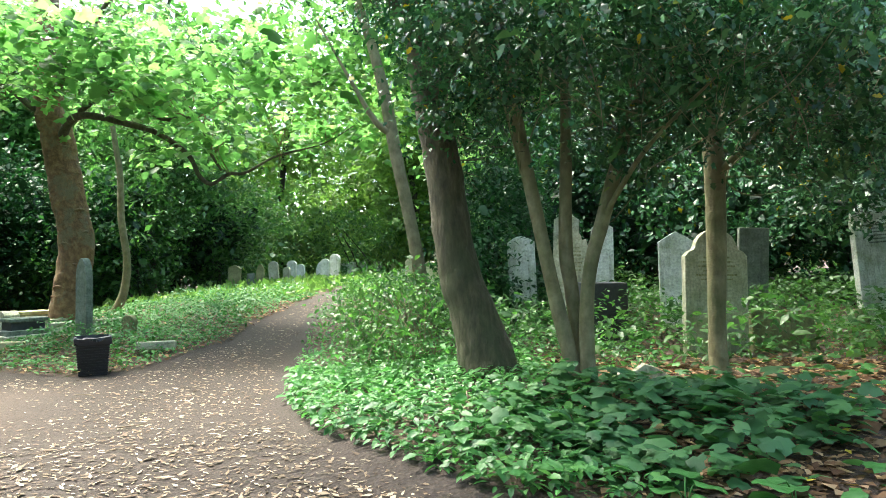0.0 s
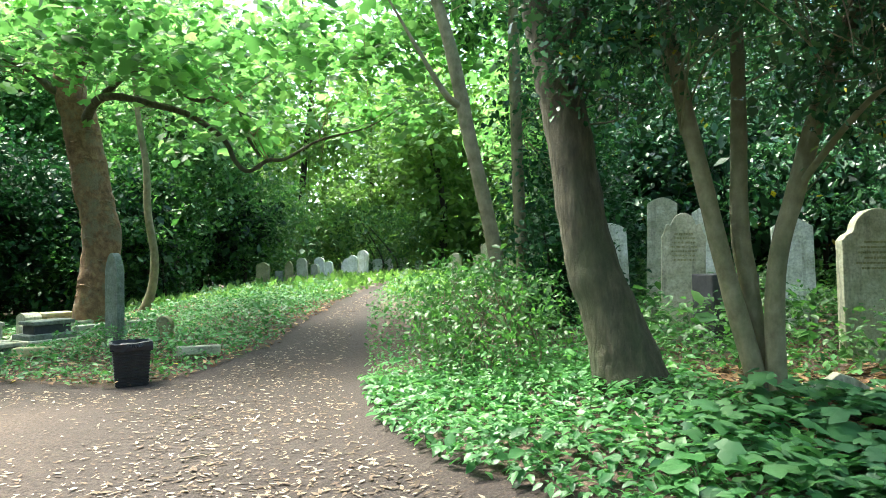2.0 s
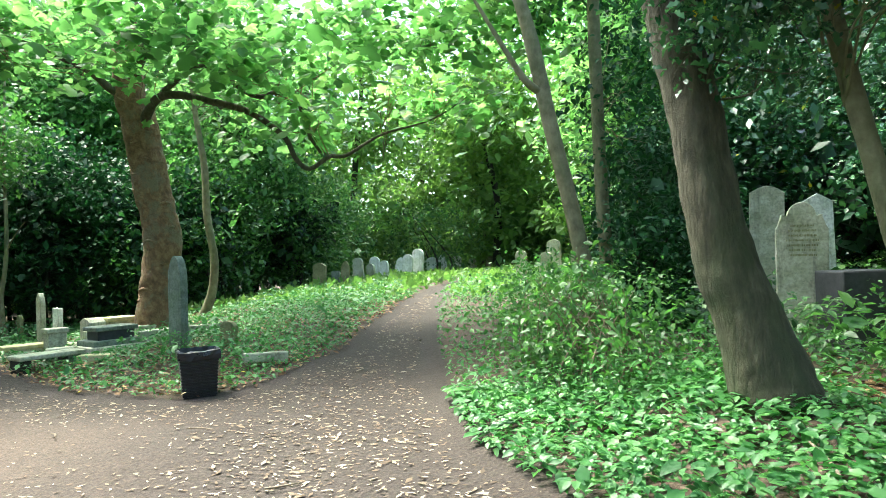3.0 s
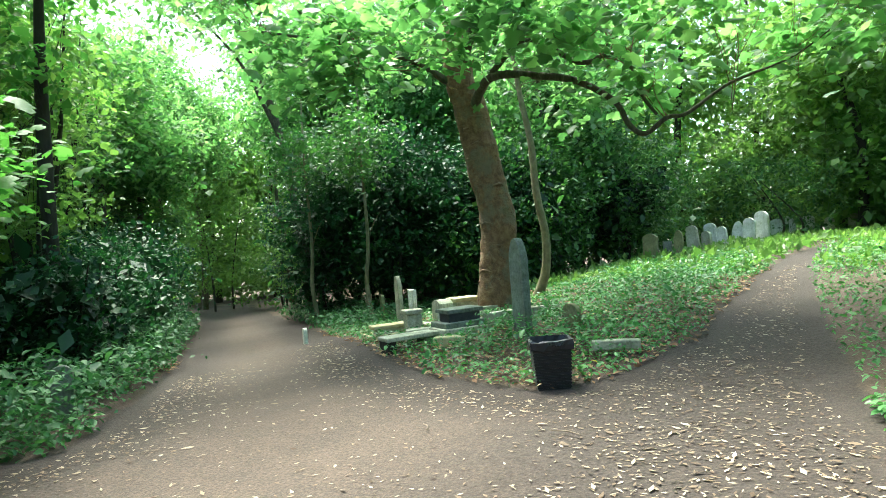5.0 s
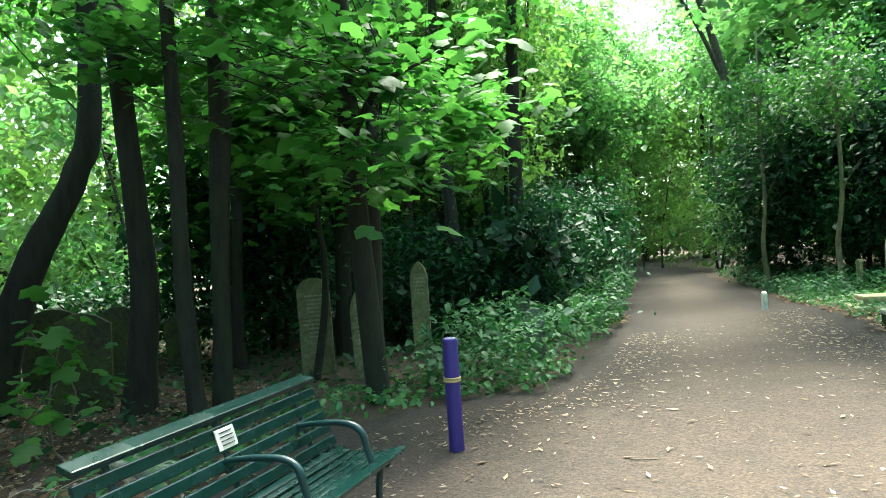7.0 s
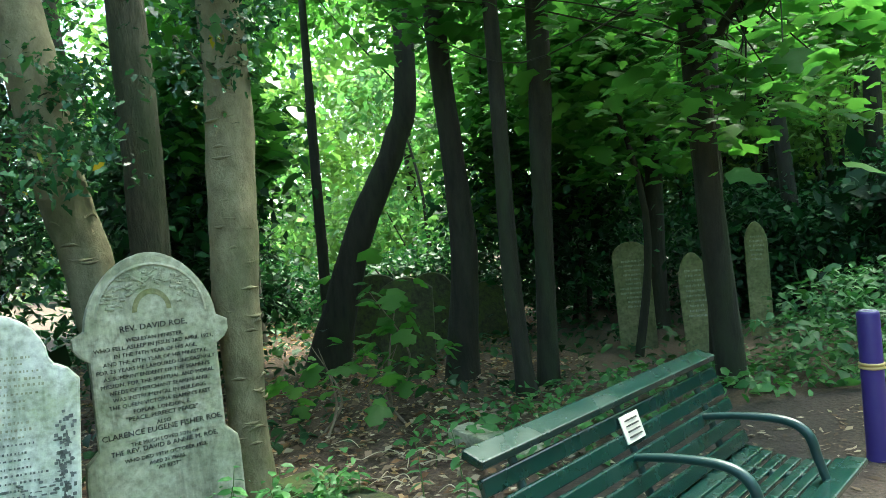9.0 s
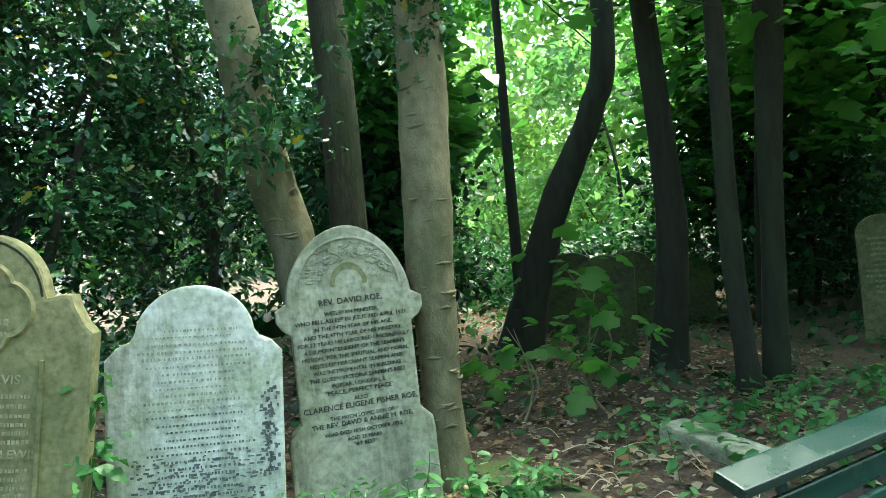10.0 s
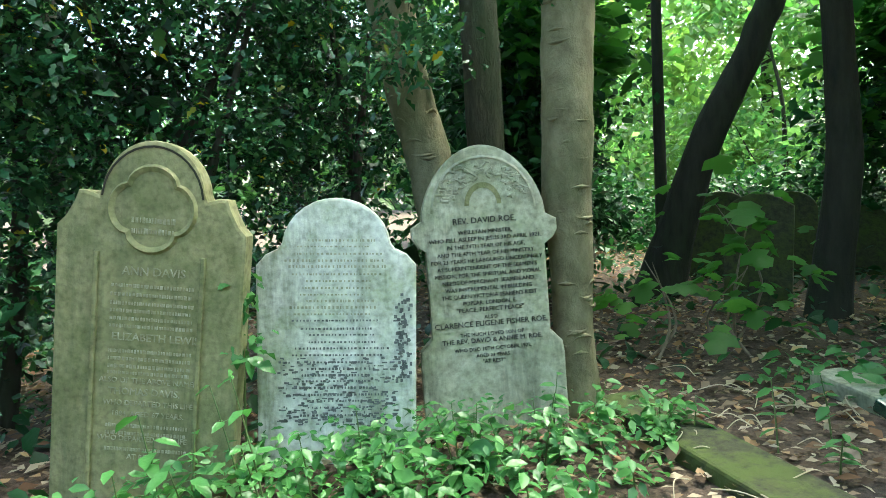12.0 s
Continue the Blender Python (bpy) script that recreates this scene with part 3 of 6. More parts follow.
def near_stones():
    # tall green-brown stone with scrolled shoulders and a quatrefoil panel
    w, h, t = 0.84, 1.76, 0.12
    st = tagged(empty("headstone", -6.62, 0.23, -0.1, 123.0, -2, 8.4), "green-brown mossy headstone with scrolled shoulders and quatrefoil panel", "headstone")
    part("slab", slab_bm(outline("scroll", w, h), t, 0.018), M_STONE_GREEN, st)
    bm = bmesh.new()
    for i in range(48):
        a = 2 * math.pi * i / 48
        r = 0.135 + 0.035 * abs(math.cos(2 * a)) ** 0.7
        r2 = r + 0.022
        a2 = 2 * math.pi * (i + 1) / 48
        rb = 0.135 + 0.035 * abs(math.cos(2 * a2)) ** 0.7
        q = [(r, a), (r2, a), (rb + 0.022, a2), (rb, a2)]
        f0 = [bm.verts.new((rr * math.cos(aa), -t / 2 - dy, h - 0.31 + rr * math.sin(aa))) for (rr, aa), dy in zip(q, (0.002, 0.016, 0.016, 0.002))]
        bm.faces.new(f0)
        rim = [bm.verts.new(((rr + 0.012) * math.cos(aa), -t / 2, h - 0.31 + (rr + 0.012) * math.sin(aa))) for rr, aa in (q[1], q[2])]
        bm.faces.new((f0[1], rim[0], rim[1], f0[2]))
    part("quatrefoil_moulding", bm, M_STONE_GREEN, st)
    bm = bmesh.new()
    for s in (-1, 1):
        box(bm, s * w * 0.285, -t / 2 - 0.006, 0.6, 0.022, 0.02, 1.3, 0.006)
    part("pilaster_bead", bm, M_STONE_GREEN, st)
    # Flat dark strip on the face paints the shade of an arched groove.
    bm = bmesh.new()
    for i in range(16):
        a0, a1 = math.pi * (i + 0.6) / 17, math.pi * (i + 1.6) / 17
        q = []
        for a, r in ((a0, 0.232), (a0, 0.222), (a1, 0.222), (a1, 0.232)):
            q.append(bm.verts.new((r * math.cos(a), -t / 2 - 0.004, h - 0.28 + (r + 0.025) * math.sin(a))))
        bm.faces.new(q)
    part("arch_groove_shade", bm, M_BARK_DARK, st)
    text_part("inscription", [("ANN DAVIS", 0.02, 1.15, 0.055), ("ELIZABETH LEWIS", 0.04, 0.85, 0.05), ("ALSO OF THE ABOVE NAMED", 0.02, 0.655, 0.034), ("THOMAS DAVIS,", 0.0, 0.6, 0.045),
                              ("WHO DEPARTED THIS LIFE", 0.02, 0.55, 0.034), ("1884, AGED 67 YEARS.", 0.02, 0.5, 0.034), ("WHO DEPARTED THIS LIFE", 0.0, 0.385, 0.034), ("AT REST.", 0.0, 0.3, 0.034)],
              M_LETTER_CUT, st, -t / 2 - 0.002)
    rng = random.Random(5)
    bm = bmesh.new()
    for z in (1.40, 1.35):
        bars(bm, rng, -0.09, 0.1, z, 0.025, -t / 2 - 0.001)
    for z in (1.10, 1.06, 1.02, 0.985, 0.95, 0.915, 0.80, 0.765, 0.73, 0.7, 0.455, 0.42, 0.345):
        bars(bm, rng, -0.17, 0.2, z, 0.016, -t / 2 - 0.001)
    tagged(part("worn_inscription", bm, M_LETTER_CUT, st), kind="stuff")

    # white marble stone, black pitted inscription
    w, h, t = 0.8, 1.43, 0.10
    st = tagged(empty("headstone", -7.35, 0.8, -0.1, 125.0, -2, 4.4), "white lichened marble headstone, rounded top, pitted inscription", "headstone")
    part("slab", slab_bm(outline("shoulder", w, h), t, 0.014), M_STONE_WHITE, st)
    bm, faint = bmesh.new(), bmesh.new()
    rng = random.Random(8)
    for i in range(27):
        z = 1.22 - i * 0.034 + rng.uniform(-0.004, 0.004)
        mid, half = rng.uniform(-0.03, 0.03), 0.25 * (0.6 + 0.4 * rng.random())
        bars(faint if i < 12 else bm, rng, mid - half, mid + half, z, rng.uniform(0.008, 0.014), -t / 2 - 0.001, 0.009)
    for i in range(330):
        z = 0.28 + 0.35 * rng.random() ** 1.4
        box(bm, rng.uniform(-0.29, 0.3), -t / 2 - 0.001, z, rng.uniform(0.006, 0.03), 0.005, rng.uniform(0.004, 0.012))
    for i in range(110):
        box(bm, 0.33 + rng.gauss(0, 0.018), -t / 2 - 0.001, rng.uniform(0.5, 0.95), rng.uniform(0.006, 0.02), 0.005, rng.uniform(0.006, 0.02))
    tagged(part("worn_inscription", faint, M_STONE_PALE, st, "faint worn inscription"), kind="stuff")
    tagged(part("inscription", bm, M_PITTED, st, "dark pitted inscription"), kind="stuff")

    # pale green gothic stone with lead lettering
    w, h, t = 0.79, 1.65, 0.10
    st = tagged(empty("headstone", -8.02, 1.38, -0.1, 128.0, -2, 0.0), "pale grey-green headstone with pointed arch and lead lettering", "headstone")
    part("slab", slab_bm(outline("eared", w, h), t, 0.014), M_STONE_PALE, st)
    rows = ["REV. DAVID ROE,", "WESLEYAN MINISTER,", "WHO FELL ASLEEP IN JESUS 3RD APRIL 1921,", "IN THE 74TH YEAR OF HIS AGE,", "AND THE 47TH YEAR OF HIS MINISTRY.",
            "FOR 23 YEARS HE LABOURED UNCEASINGLY", "AS SUPERINTENDENT OF THE SEAMEN'S", "MISSION, FOR THE SPIRITUAL AND MORAL", "NEEDS OF MERCHANT SEAMEN AND",
            "WAS INSTRUMENTAL IN BUILDING", "THE QUEEN VICTORIA SEAMEN'S REST", "POPLAR, LONDON, E.", "\"PEACE, PERFECT PEACE\"", "ALSO", "CLARENCE EUGENE FISHER ROE,",
            "THE MUCH LOVED SON OF", "THE REV. DAVID & ANNIE M. ROE,", "WHO DIED 10TH OCTOBER 1922,", "AGED 23 YEARS.", "\"AT REST\""]
    size = [0.045, 0.03, 0.031, 0.03, 0.03] + [0.03] * 6 + [0.03, 0.033, 0.03, 0.042, 0.028, 0.036, 0.028, 0.026, 0.028]
    zz, z = [], 1.235
    for s in size:
        zz.append(z)
        z -= s * 1.2 + 0.002
    text_part("inscription", [(r, 0.0, q, s) for r, q, s in zip(rows, zz, size)], M_LETTER, st, -t / 2 - 0.002)
    bm = bmesh.new()
    for i in range(24):
        a0, a1 = math.pi * (i + 0.5) / 25, math.pi * (i + 1.5) / 25
        q = [bm.verts.new((r * math.cos(a) * 0.95, -t / 2 - 0.004 - d, 1.275 + (r * 1.06) * math.sin(a) ** 0.9)) for a, r, d in ((a0, 0.30, 0), (a0, 0.288, 0.006), (a1, 0.288, 0.006), (a1, 0.30, 0))]
        bm.faces.new(q)
    rng = random.Random(3)
    for i in range(74):
        a = math.pi * (0.1 + 0.8 * rng.random())
        r = rng.uniform(0.17, 0.27)
        box(bm, r * math.cos(a), -t / 2, 1.29 + r * 1.05 * math.sin(a), rng.uniform(0.02, 0.05), 0.014, rng.uniform(0.008, 0.02), 0.003, Matrix.Rotation(rng.uniform(-0.8, 0.8), 4, "Y"))
    part("carved_foliage", bm, M_STONE_PALE, st)
    bm = bmesh.new()
    for i in range(14):
        a0, a1 = math.pi * i / 14, math.pi * (i + 1) / 14
        q = [bm.verts.new((r * math.cos(a), -t / 2 - 0.003, 1.33 + r * 1.2 * math.sin(a))) for a, r in ((a0, 0.10), (a0, 0.075), (a1, 0.075), (a1, 0.10))]
        bm.faces.new(q)
    part("arched_motto", bm, M_STONE_GREEN, st)


near_stones()

# stones under the hollies
headstone("shoulder", 2.35, 9.92, 8, 0.8, 1.58, 0.12, M_STONE_PALE, 1.0, -2, "mossy grey headstone behind a leaning stem", lettered=6, lettermat=M_STONE_GREEN, seed=1)
headstone("segment", 0.07, 12.58, -6, 0.46, 1.50, 0.1, M_STONE_WHITE, -2, 0, "narrow white headstone beside the leaning trunk")
headstone("scroll", 0.68, 11.2, -10, 0.52, 1.63, 0.1, M_STONE_PALE, 1.5, -2, "pale headstone with scrolled top and worn lettering", lettered=7, lettermat=M_STONE_GREEN, seed=4)
headstone("peak", 1.35, 12.45, -6, 0.36, 1.72, 0.1, M_STONE_WHITE, 0, -2, "slim pale peaked headstone in the shade")
headstone("segment", 0.72, 12.6, -10, 0.42, 1.85, 0.1, M_STONE_PALE, 2, -2, "grey-green headstone standing behind another")
headstone("peak", 2.53, 12.38, -4, 0.54, 1.55, 0.1, M_STONE_WHITE, -1, 0, "white peaked headstone in the undergrowth")
headstone("segment", 5.75, 12.3, 12, 0.95, 2.03, 0.12, M_STONE_WHITE, -4, -2, "broad white headstone under dark holly", lettered=6, lettermat=M_STONE_GREY, seed=6)
headstone("flat", 3.27, 10.22, 10, 0.84, 0.53, 0.12, M_STONE_GREEN, 1, -4, "low mossy green headstone slab")
headstone("round", 4.6, 10.9, 5, 0.26, 0.53, 0.08, M_STONE_GREEN, -6, 0, "small mossy footstone in the shade")
headstone("flat", 3.9, 13.0, 3, 0.5, 1.53, 0.1, M_STONE_GREY, 2, 0, "grey headstone half hidden by foliage")


def stone_block(name, x, y, rz, parts, label, category, z=None):
    root = tagged(empty(name, x, y, float(hgt(x, y)) if z is None else z, rz), label, category)
    for pn, (cx, cy, cz, sx, sy, sz), mat in parts:
        bm = bmesh.new()
        box(bm, cx, cy, cz, sx, sy, sz, 0.018)
        part(pn, bm, mat, root)
    return root


stone_block("monument", 1.08, 10.8, 12, [("block", (0, 0, 0.48, 0.58, 0.5, 0.82), M_STONE_BLACK), ("foot", (0, 0, 0.04, 0.72, 0.64, 0.12), M_STONE_GREY)], "dark slate block monument under the trees", "monument")

# graves by the fork
headstone("gothic", -7.94, 12.83, -28, 0.36, 1.5, 0.13, M_STONE_GREY, 1.0, 0, "tall grey-green pointed headstone behind the bin", z=0.22)
headstone("gothic", -12.6, 15.36, -30, 0.26, 0.95, 0.1, M_STONE_PALE, 0, 0, "slim pale pointed headstone", z=0.16)
headstone("flat", -11.85, 14.92, -26, 0.24, 0.7, 0.1, M_STONE_WHITE, 2, 0, "narrow pale upright headstone", z=0.12)
headstone("segment", -10.41, 14.06, -26, 0.34, 0.58, 0.3, M_STONE_PALE, 2, 0, "squat pale stone pedestal", z=0.1, base=True)
headstone("round", -13.7, 13.45, -30, 0.17, 0.32, 0.08, M_STONE_WHITE, 0, 0, "small white marker stone by the path")
headstone("round", -7.27, 13.15, -20, 0.34, 0.42, 0.09, M_STONE_GREEN, 4, 0, "small mossy rounded headstone")
headstone("round", -14.6, 17.0, -30, 0.2, 0.7, 0.08, M_STONE_GREEN, 0, 0, "small shaded headstone in the bushes")
stone_block("ledger_tomb", -9.4, 13.2, 62, [("ledger", (0, 0, 0.40, 0.7, 0.5, 0.07), M_STONE_GREY), ("body", (0, 0, 0.29, 0.6, 0.4, 0.16), M_STONE_BLACK), ("step", (0, 0, 0.17, 0.85, 0.62, 0.1), M_STONE_GREY), ("kerb", (0.1, 0, 0.06, 1.2, 0.8, 0.14), M_STONE_PALE)], "low chest tomb of dark and pale stone", "tomb")
stone_block("pedestal_tomb", -10.7, 15.2, 58, [("pedestal", (0, 0, 0.17, 0.5, 0.42, 0.32), M_STONE_PALE), ("cap", (0, 0, 0.36, 0.6, 0.5, 0.08), M_STONE_YELLOW)], "pale stone pedestal with yellowed mossy cap", "tomb")
stone_block("ledger_tomb", -11.3, 13.6, 58, [("cap", (0, 0, 0.2, 0.9, 0.42, 0.07), M_STONE_YELLOW), ("body", (0, 0, 0.1, 0.78, 0.36, 0.16), M_STONE_PALE), ("kerb", (0, 0, 0.03, 1.15, 0.62, 0.1), M_STONE_YELLOW)], "low mossy tomb with yellowed cap", "tomb")
stone_block("stone_slab", -9.75, 12.2, 64, [("slab", (0, 0, 0.2, 0.95, 0.42, 0.07), M_STONE_PALE), ("support", (-0.38, 0, 0.06, 0.16, 0.36, 0.24), M_BARK_DARK), ("support", (0.3, 0, 0.06, 0.16, 0.36, 0.24), M_STONE_GREY)], "pale flat stone slab on low supports", "stone slab")
stone_block("grave_kerb", -6.1, 12.0, 20, [("kerb", (0, 0, 0.13, 0.62, 0.14, 0.13), M_STONE_PALE)], "pale stone kerb lying in the ivy", "grave kerb")
stone_block("grave_kerb", -8.6, 14.0, 60, [("kerb", (0, 0, 0.12, 1.5, 0.16, 0.18), M_STONE_PALE)], "pale stone kerb among weeds", "grave kerb")
stone_block("grave_kerb", -9.9, 14.4, 60, [("kerb", (0, 0, 0.12, 1.6, 0.16, 0.18), M_STONE_PALE)], "pale stone kerb among weeds", "grave kerb")

stone_block("stone_pedestal", -10.75, 13.55, 58, [("pedestal", (0, 0, 0.2, 0.3, 0.28, 0.36), M_STONE_PALE), ("cap", (0, 0, 0.42, 0.36, 0.34, 0.08), M_STONE_PALE)], "small pale stone pedestal among broken kerbs", "pedestal")
stone_block("stone_block", -10.0, 12.75, 40, [("block", (0, 0, 0.1, 0.4, 0.3, 0.2), M_STONE_PALE)], "broken pale stone block in the weeds", "stone block")
stone_block("stone_block", -9.0, 12.3, 15, [("block", (0, 0, 0.08, 0.5, 0.2, 0.16), M_STONE_YELLOW)], "broken mossy stone block in the weeds", "stone block")

# row of stones in the far glade
far_rng = random.Random(17)
# Darker stone at the near end puts that end's shade into the colour.
FAR_ROW = ((-9.4, 23.1, 0.45, 0.9, M_STONE_GREEN, "segment"), (-9.2, 24.2, 0.26, 0.55, M_STONE_GREY, "flat"), (-8.9, 24.2, 0.28, 0.85, M_STONE_GREEN, "gothic"),
           (-8.7, 25.2, 0.38, 0.95, M_STONE_PALE, "round"), (-8.6, 26.3, 0.34, 0.7, M_STONE_PALE, "round"), (-8.7, 27.3, 0.4, 0.95, M_STONE_WHITE, "round"),
           (-8.35, 27.3, 0.34, 0.78, M_STONE_WHITE, "round"), (-9.0, 32.3, 0.46, 1.0, M_STONE_WHITE, "gothic"), (-7.95, 29.2, 0.42, 1.0, M_STONE_WHITE, "round"),
           (-7.55, 29.4, 0.52, 1.2, M_STONE_WHITE, "round"), (-8.6, 36.0, 0.4, 1.0, M_STONE_WHITE, "round"), (-7.9, 34.4, 0.5, 0.95, M_STONE_WHITE, "segment"),
           (-7.5, 35.3, 0.44, 1.05, M_STONE_WHITE, "gothic"), (-7.0, 36.2, 0.5, 1.0, M_STONE_WHITE, "round"), (-6.2, 36.8, 0.4, 0.85, M_STONE_WHITE, "round"), (-5.4, 37.2, 0.44, 0.9, M_STONE_PALE, "round"))
for x, y, w, h, mat, kind in FAR_ROW:
    headstone(kind, x, y, far_rng.uniform(-25, 5), w, h, 0.12, mat, far_rng.uniform(-5, 5), 0, "pale headstone in a row along the glade" if mat is M_STONE_WHITE else "headstone with shade in its grey-green colour at the end of a row")
for x, y, w, h in ((-2.85, 19.6, 0.28, 1.0), (-2.3, 19.2, 0.3, 0.9), (-2.0, 19.9, 0.34, 1.15), (-1.55, 18.9, 0.3, 0.85), (-0.9, 19.4, 0.36, 1.1)):
    headstone("round", x, y, -12, w, h, 0.1, M_STONE_PALE, far_rng.uniform(-4, 4), 0, "grey headstone among tall weeds")

# stones in the dark wood by the broad path
headstone("round", -12.75, 4.9, 78, 0.44, 1.4, 0.1, M_STONE_GREEN, -1, -2, "dark mossy headstone under the trees", lettered=11, lettermat=M_STONE_PALE, seed=11, z=-0.2)
headstone("gothic", -11.98, 5.42, 76, 0.32, 1.2, 0.1, M_STONE_GREEN, -2, -3, "pointed mossy headstone under the trees", lettered=10, lettermat=M_STONE_PALE, seed=12, z=-0.15)
headstone("gothic", -12.99, 6.45, 70, 0.26, 1.5, 0.1, M_STONE_GREEN, 0, 0, "pointed mossy headstone behind nettles", lettered=6, lettermat=M_STONE_PALE, seed=13, z=-0.2)
headstone("round", -13.2, 8.2, 60, 0.3, 0.75, 0.1, M_STONE_GREY, 0, 0, "small grey headstone in the nettles")
headstone("round", -11.6, 7.6, 60, 0.26, 0.7, 0.1, M_STONE_GREY, 0, 0, "small grey headstone in the nettles")
# The next four headstones have their backlit darkness put into the stone colour.
headstone("round", -14.2, 1.45, 92, 0.8, 1.1, 0.12, M_MOSS_SHADE, 0, 0, "headstone painted in dark shade against the bright glade", z=-0.1)
headstone("round", -14.4, 2.25, 92, 0.62, 1.05, 0.12, M_MOSS_SHADE, 0, 0, "headstone painted in dark shade against the bright glade", z=-0.1)
headstone("segment", -12.1, 2.15, 92, 0.62, 1.15, 0.12, M_MOSS_SHADE, 2, 0, "headstone painted in dark shade against the bright glade", z=-0.1)
headstone("round", -15.0, 3.1, 92, 0.5, 0.8, 0.12, M_MOSS_SHADE, -4, 0, "headstone painted in dark shade against the bright glade", z=-0.1)
stone_block("grave_kerb", -9.1, 3.15, 40, [("kerb", (0, 0, -0.01, 0.85, 0.22, 0.22), M_STONE_PALE)], "pale stone kerb behind the bench", "grave kerb")
stone_block("grave_kerb", -8.05, 2.45, 48, [("kerb", (0, 0, 0.0, 1.5, 0.3, 0.18), M_MOSS_SHADE)], "mossy stone kerb in leaf litter", "grave kerb")


# ---- bin, bollard, bench ----
def litter_bin():
    root = tagged(empty("litter_bin", -6.33, 10.62, float(hgt(-6.33, 10.62)) - 0.02, 34), "square black ribbed litter bin with bin liner", "litter bin")
    bm = bmesh.new()
    lo, hi, h = 0.19, 0.225, 0.56
    def ring(z, s):
        return [bm.verts.new((sx * s, sy * s, z)) for sx, sy in ((-1, -1), (1, -1), (1, 1), (-1, 1))]
    n = 15
    rings = []
    for i in range(n):
        z0, z1 = h * i / n, h * (i + 0.62) / n
        for z, off in ((z0, -0.008), (z0 + 0.004, 0.0), (z1, 0.0), (z1 + 0.004, -0.008)):
            rings.append(ring(z, lo + (hi - lo) * z / h + off))
    rings.append(ring(h, hi))
    for a, b in zip(rings, rings[1:]):
        for i in range(4):
            bm.faces.new((a[i], a[(i + 1) % 4], b[(i + 1) % 4], b[i]))
    bm.faces.new(rings[0][::-1])
    part("body", bm, M_BLACK, root)
    bm = bmesh.new()
    for i in range(4):
        box(bm, 0, -hi - 0.004, h - 0.02, 2 * hi + 0.03, 0.02, 0.05, 0.006, None)
        bmesh.ops.rotate(bm, verts=bm.verts, cent=(0, 0, 0), matrix=Matrix.Rotation(math.pi / 2, 3, "Z"))
    part("rim", bm, M_BLACK, root)
    bm = bmesh.new()
    rng = random.Random(2)
    ringsb = []
    for s, z in ((hi + 0.012, h - 0.09), (hi + 0.022, h - 0.03), (hi + 0.02, h + 0.012), (hi - 0.01, h + 0.018), (hi - 0.03, h - 0.1)):
        rr = []
        for i in range(32):
            a = 2 * math.pi * i / 32
            m = max(abs(math.cos(a)), abs(math.sin(a)))
            q = (s + rng.uniform(-0.006, 0.008)) / m * 0.99
            rr.append(bm.verts.new((q * math.cos(a), q * math.sin(a), z + rng.uniform(-0.014, 0.014))))
        ringsb.append(rr)
    for a, b in zip(ringsb, ringsb[1:]):
        for i in range(32):
            bm.faces.new((a[i], a[(i + 1) % 32], b[(i + 1) % 32], b[i]))
    part("bin_liner", bm, M_BAG, root, "crumpled black liner")


def bollard():
    root = tagged(empty("bollard", -8.59, 5.39, float(hgt(-8.59, 5.39)) - 0.03), "purple round bollard with a yellow band", "bollard")
    def lathe(name, prof, mat):
        bm = bmesh.new()
        rr = [[bm.verts.new((r * math.cos(2 * math.pi * i / 28), r * math.sin(2 * math.pi * i / 28), z)) for i in range(28)] for r, z in prof]
        for a, b in zip(rr, rr[1:]):
            for i in range(28):
                bm.faces.new((a[i], a[(i + 1) % 28], b[(i + 1) % 28], b[i]))
        bm.faces.new(rr[-1])
        for f in bm.faces:
            f.smooth = len(f.verts) == 4
        part(name, bm, mat, root)
    lathe("post", [(0.064, 0), (0.061, 0.03), (0.06, 0.86), (0.056, 0.872), (0.05, 0.876)], M_PURPLE)
    lathe("cap", [(0.046, 0.872), (0.046, 0.879), (0.036, 0.881), (0.03, 0.874)], M_GREYCAP)
    lathe("band", [(0.06, 0.538), (0.069, 0.542), (0.07, 0.55), (0.062, 0.554), (0.062, 0.56), (0.07, 0.564), (0.069, 0.573), (0.06, 0.577)], M_GOLD)


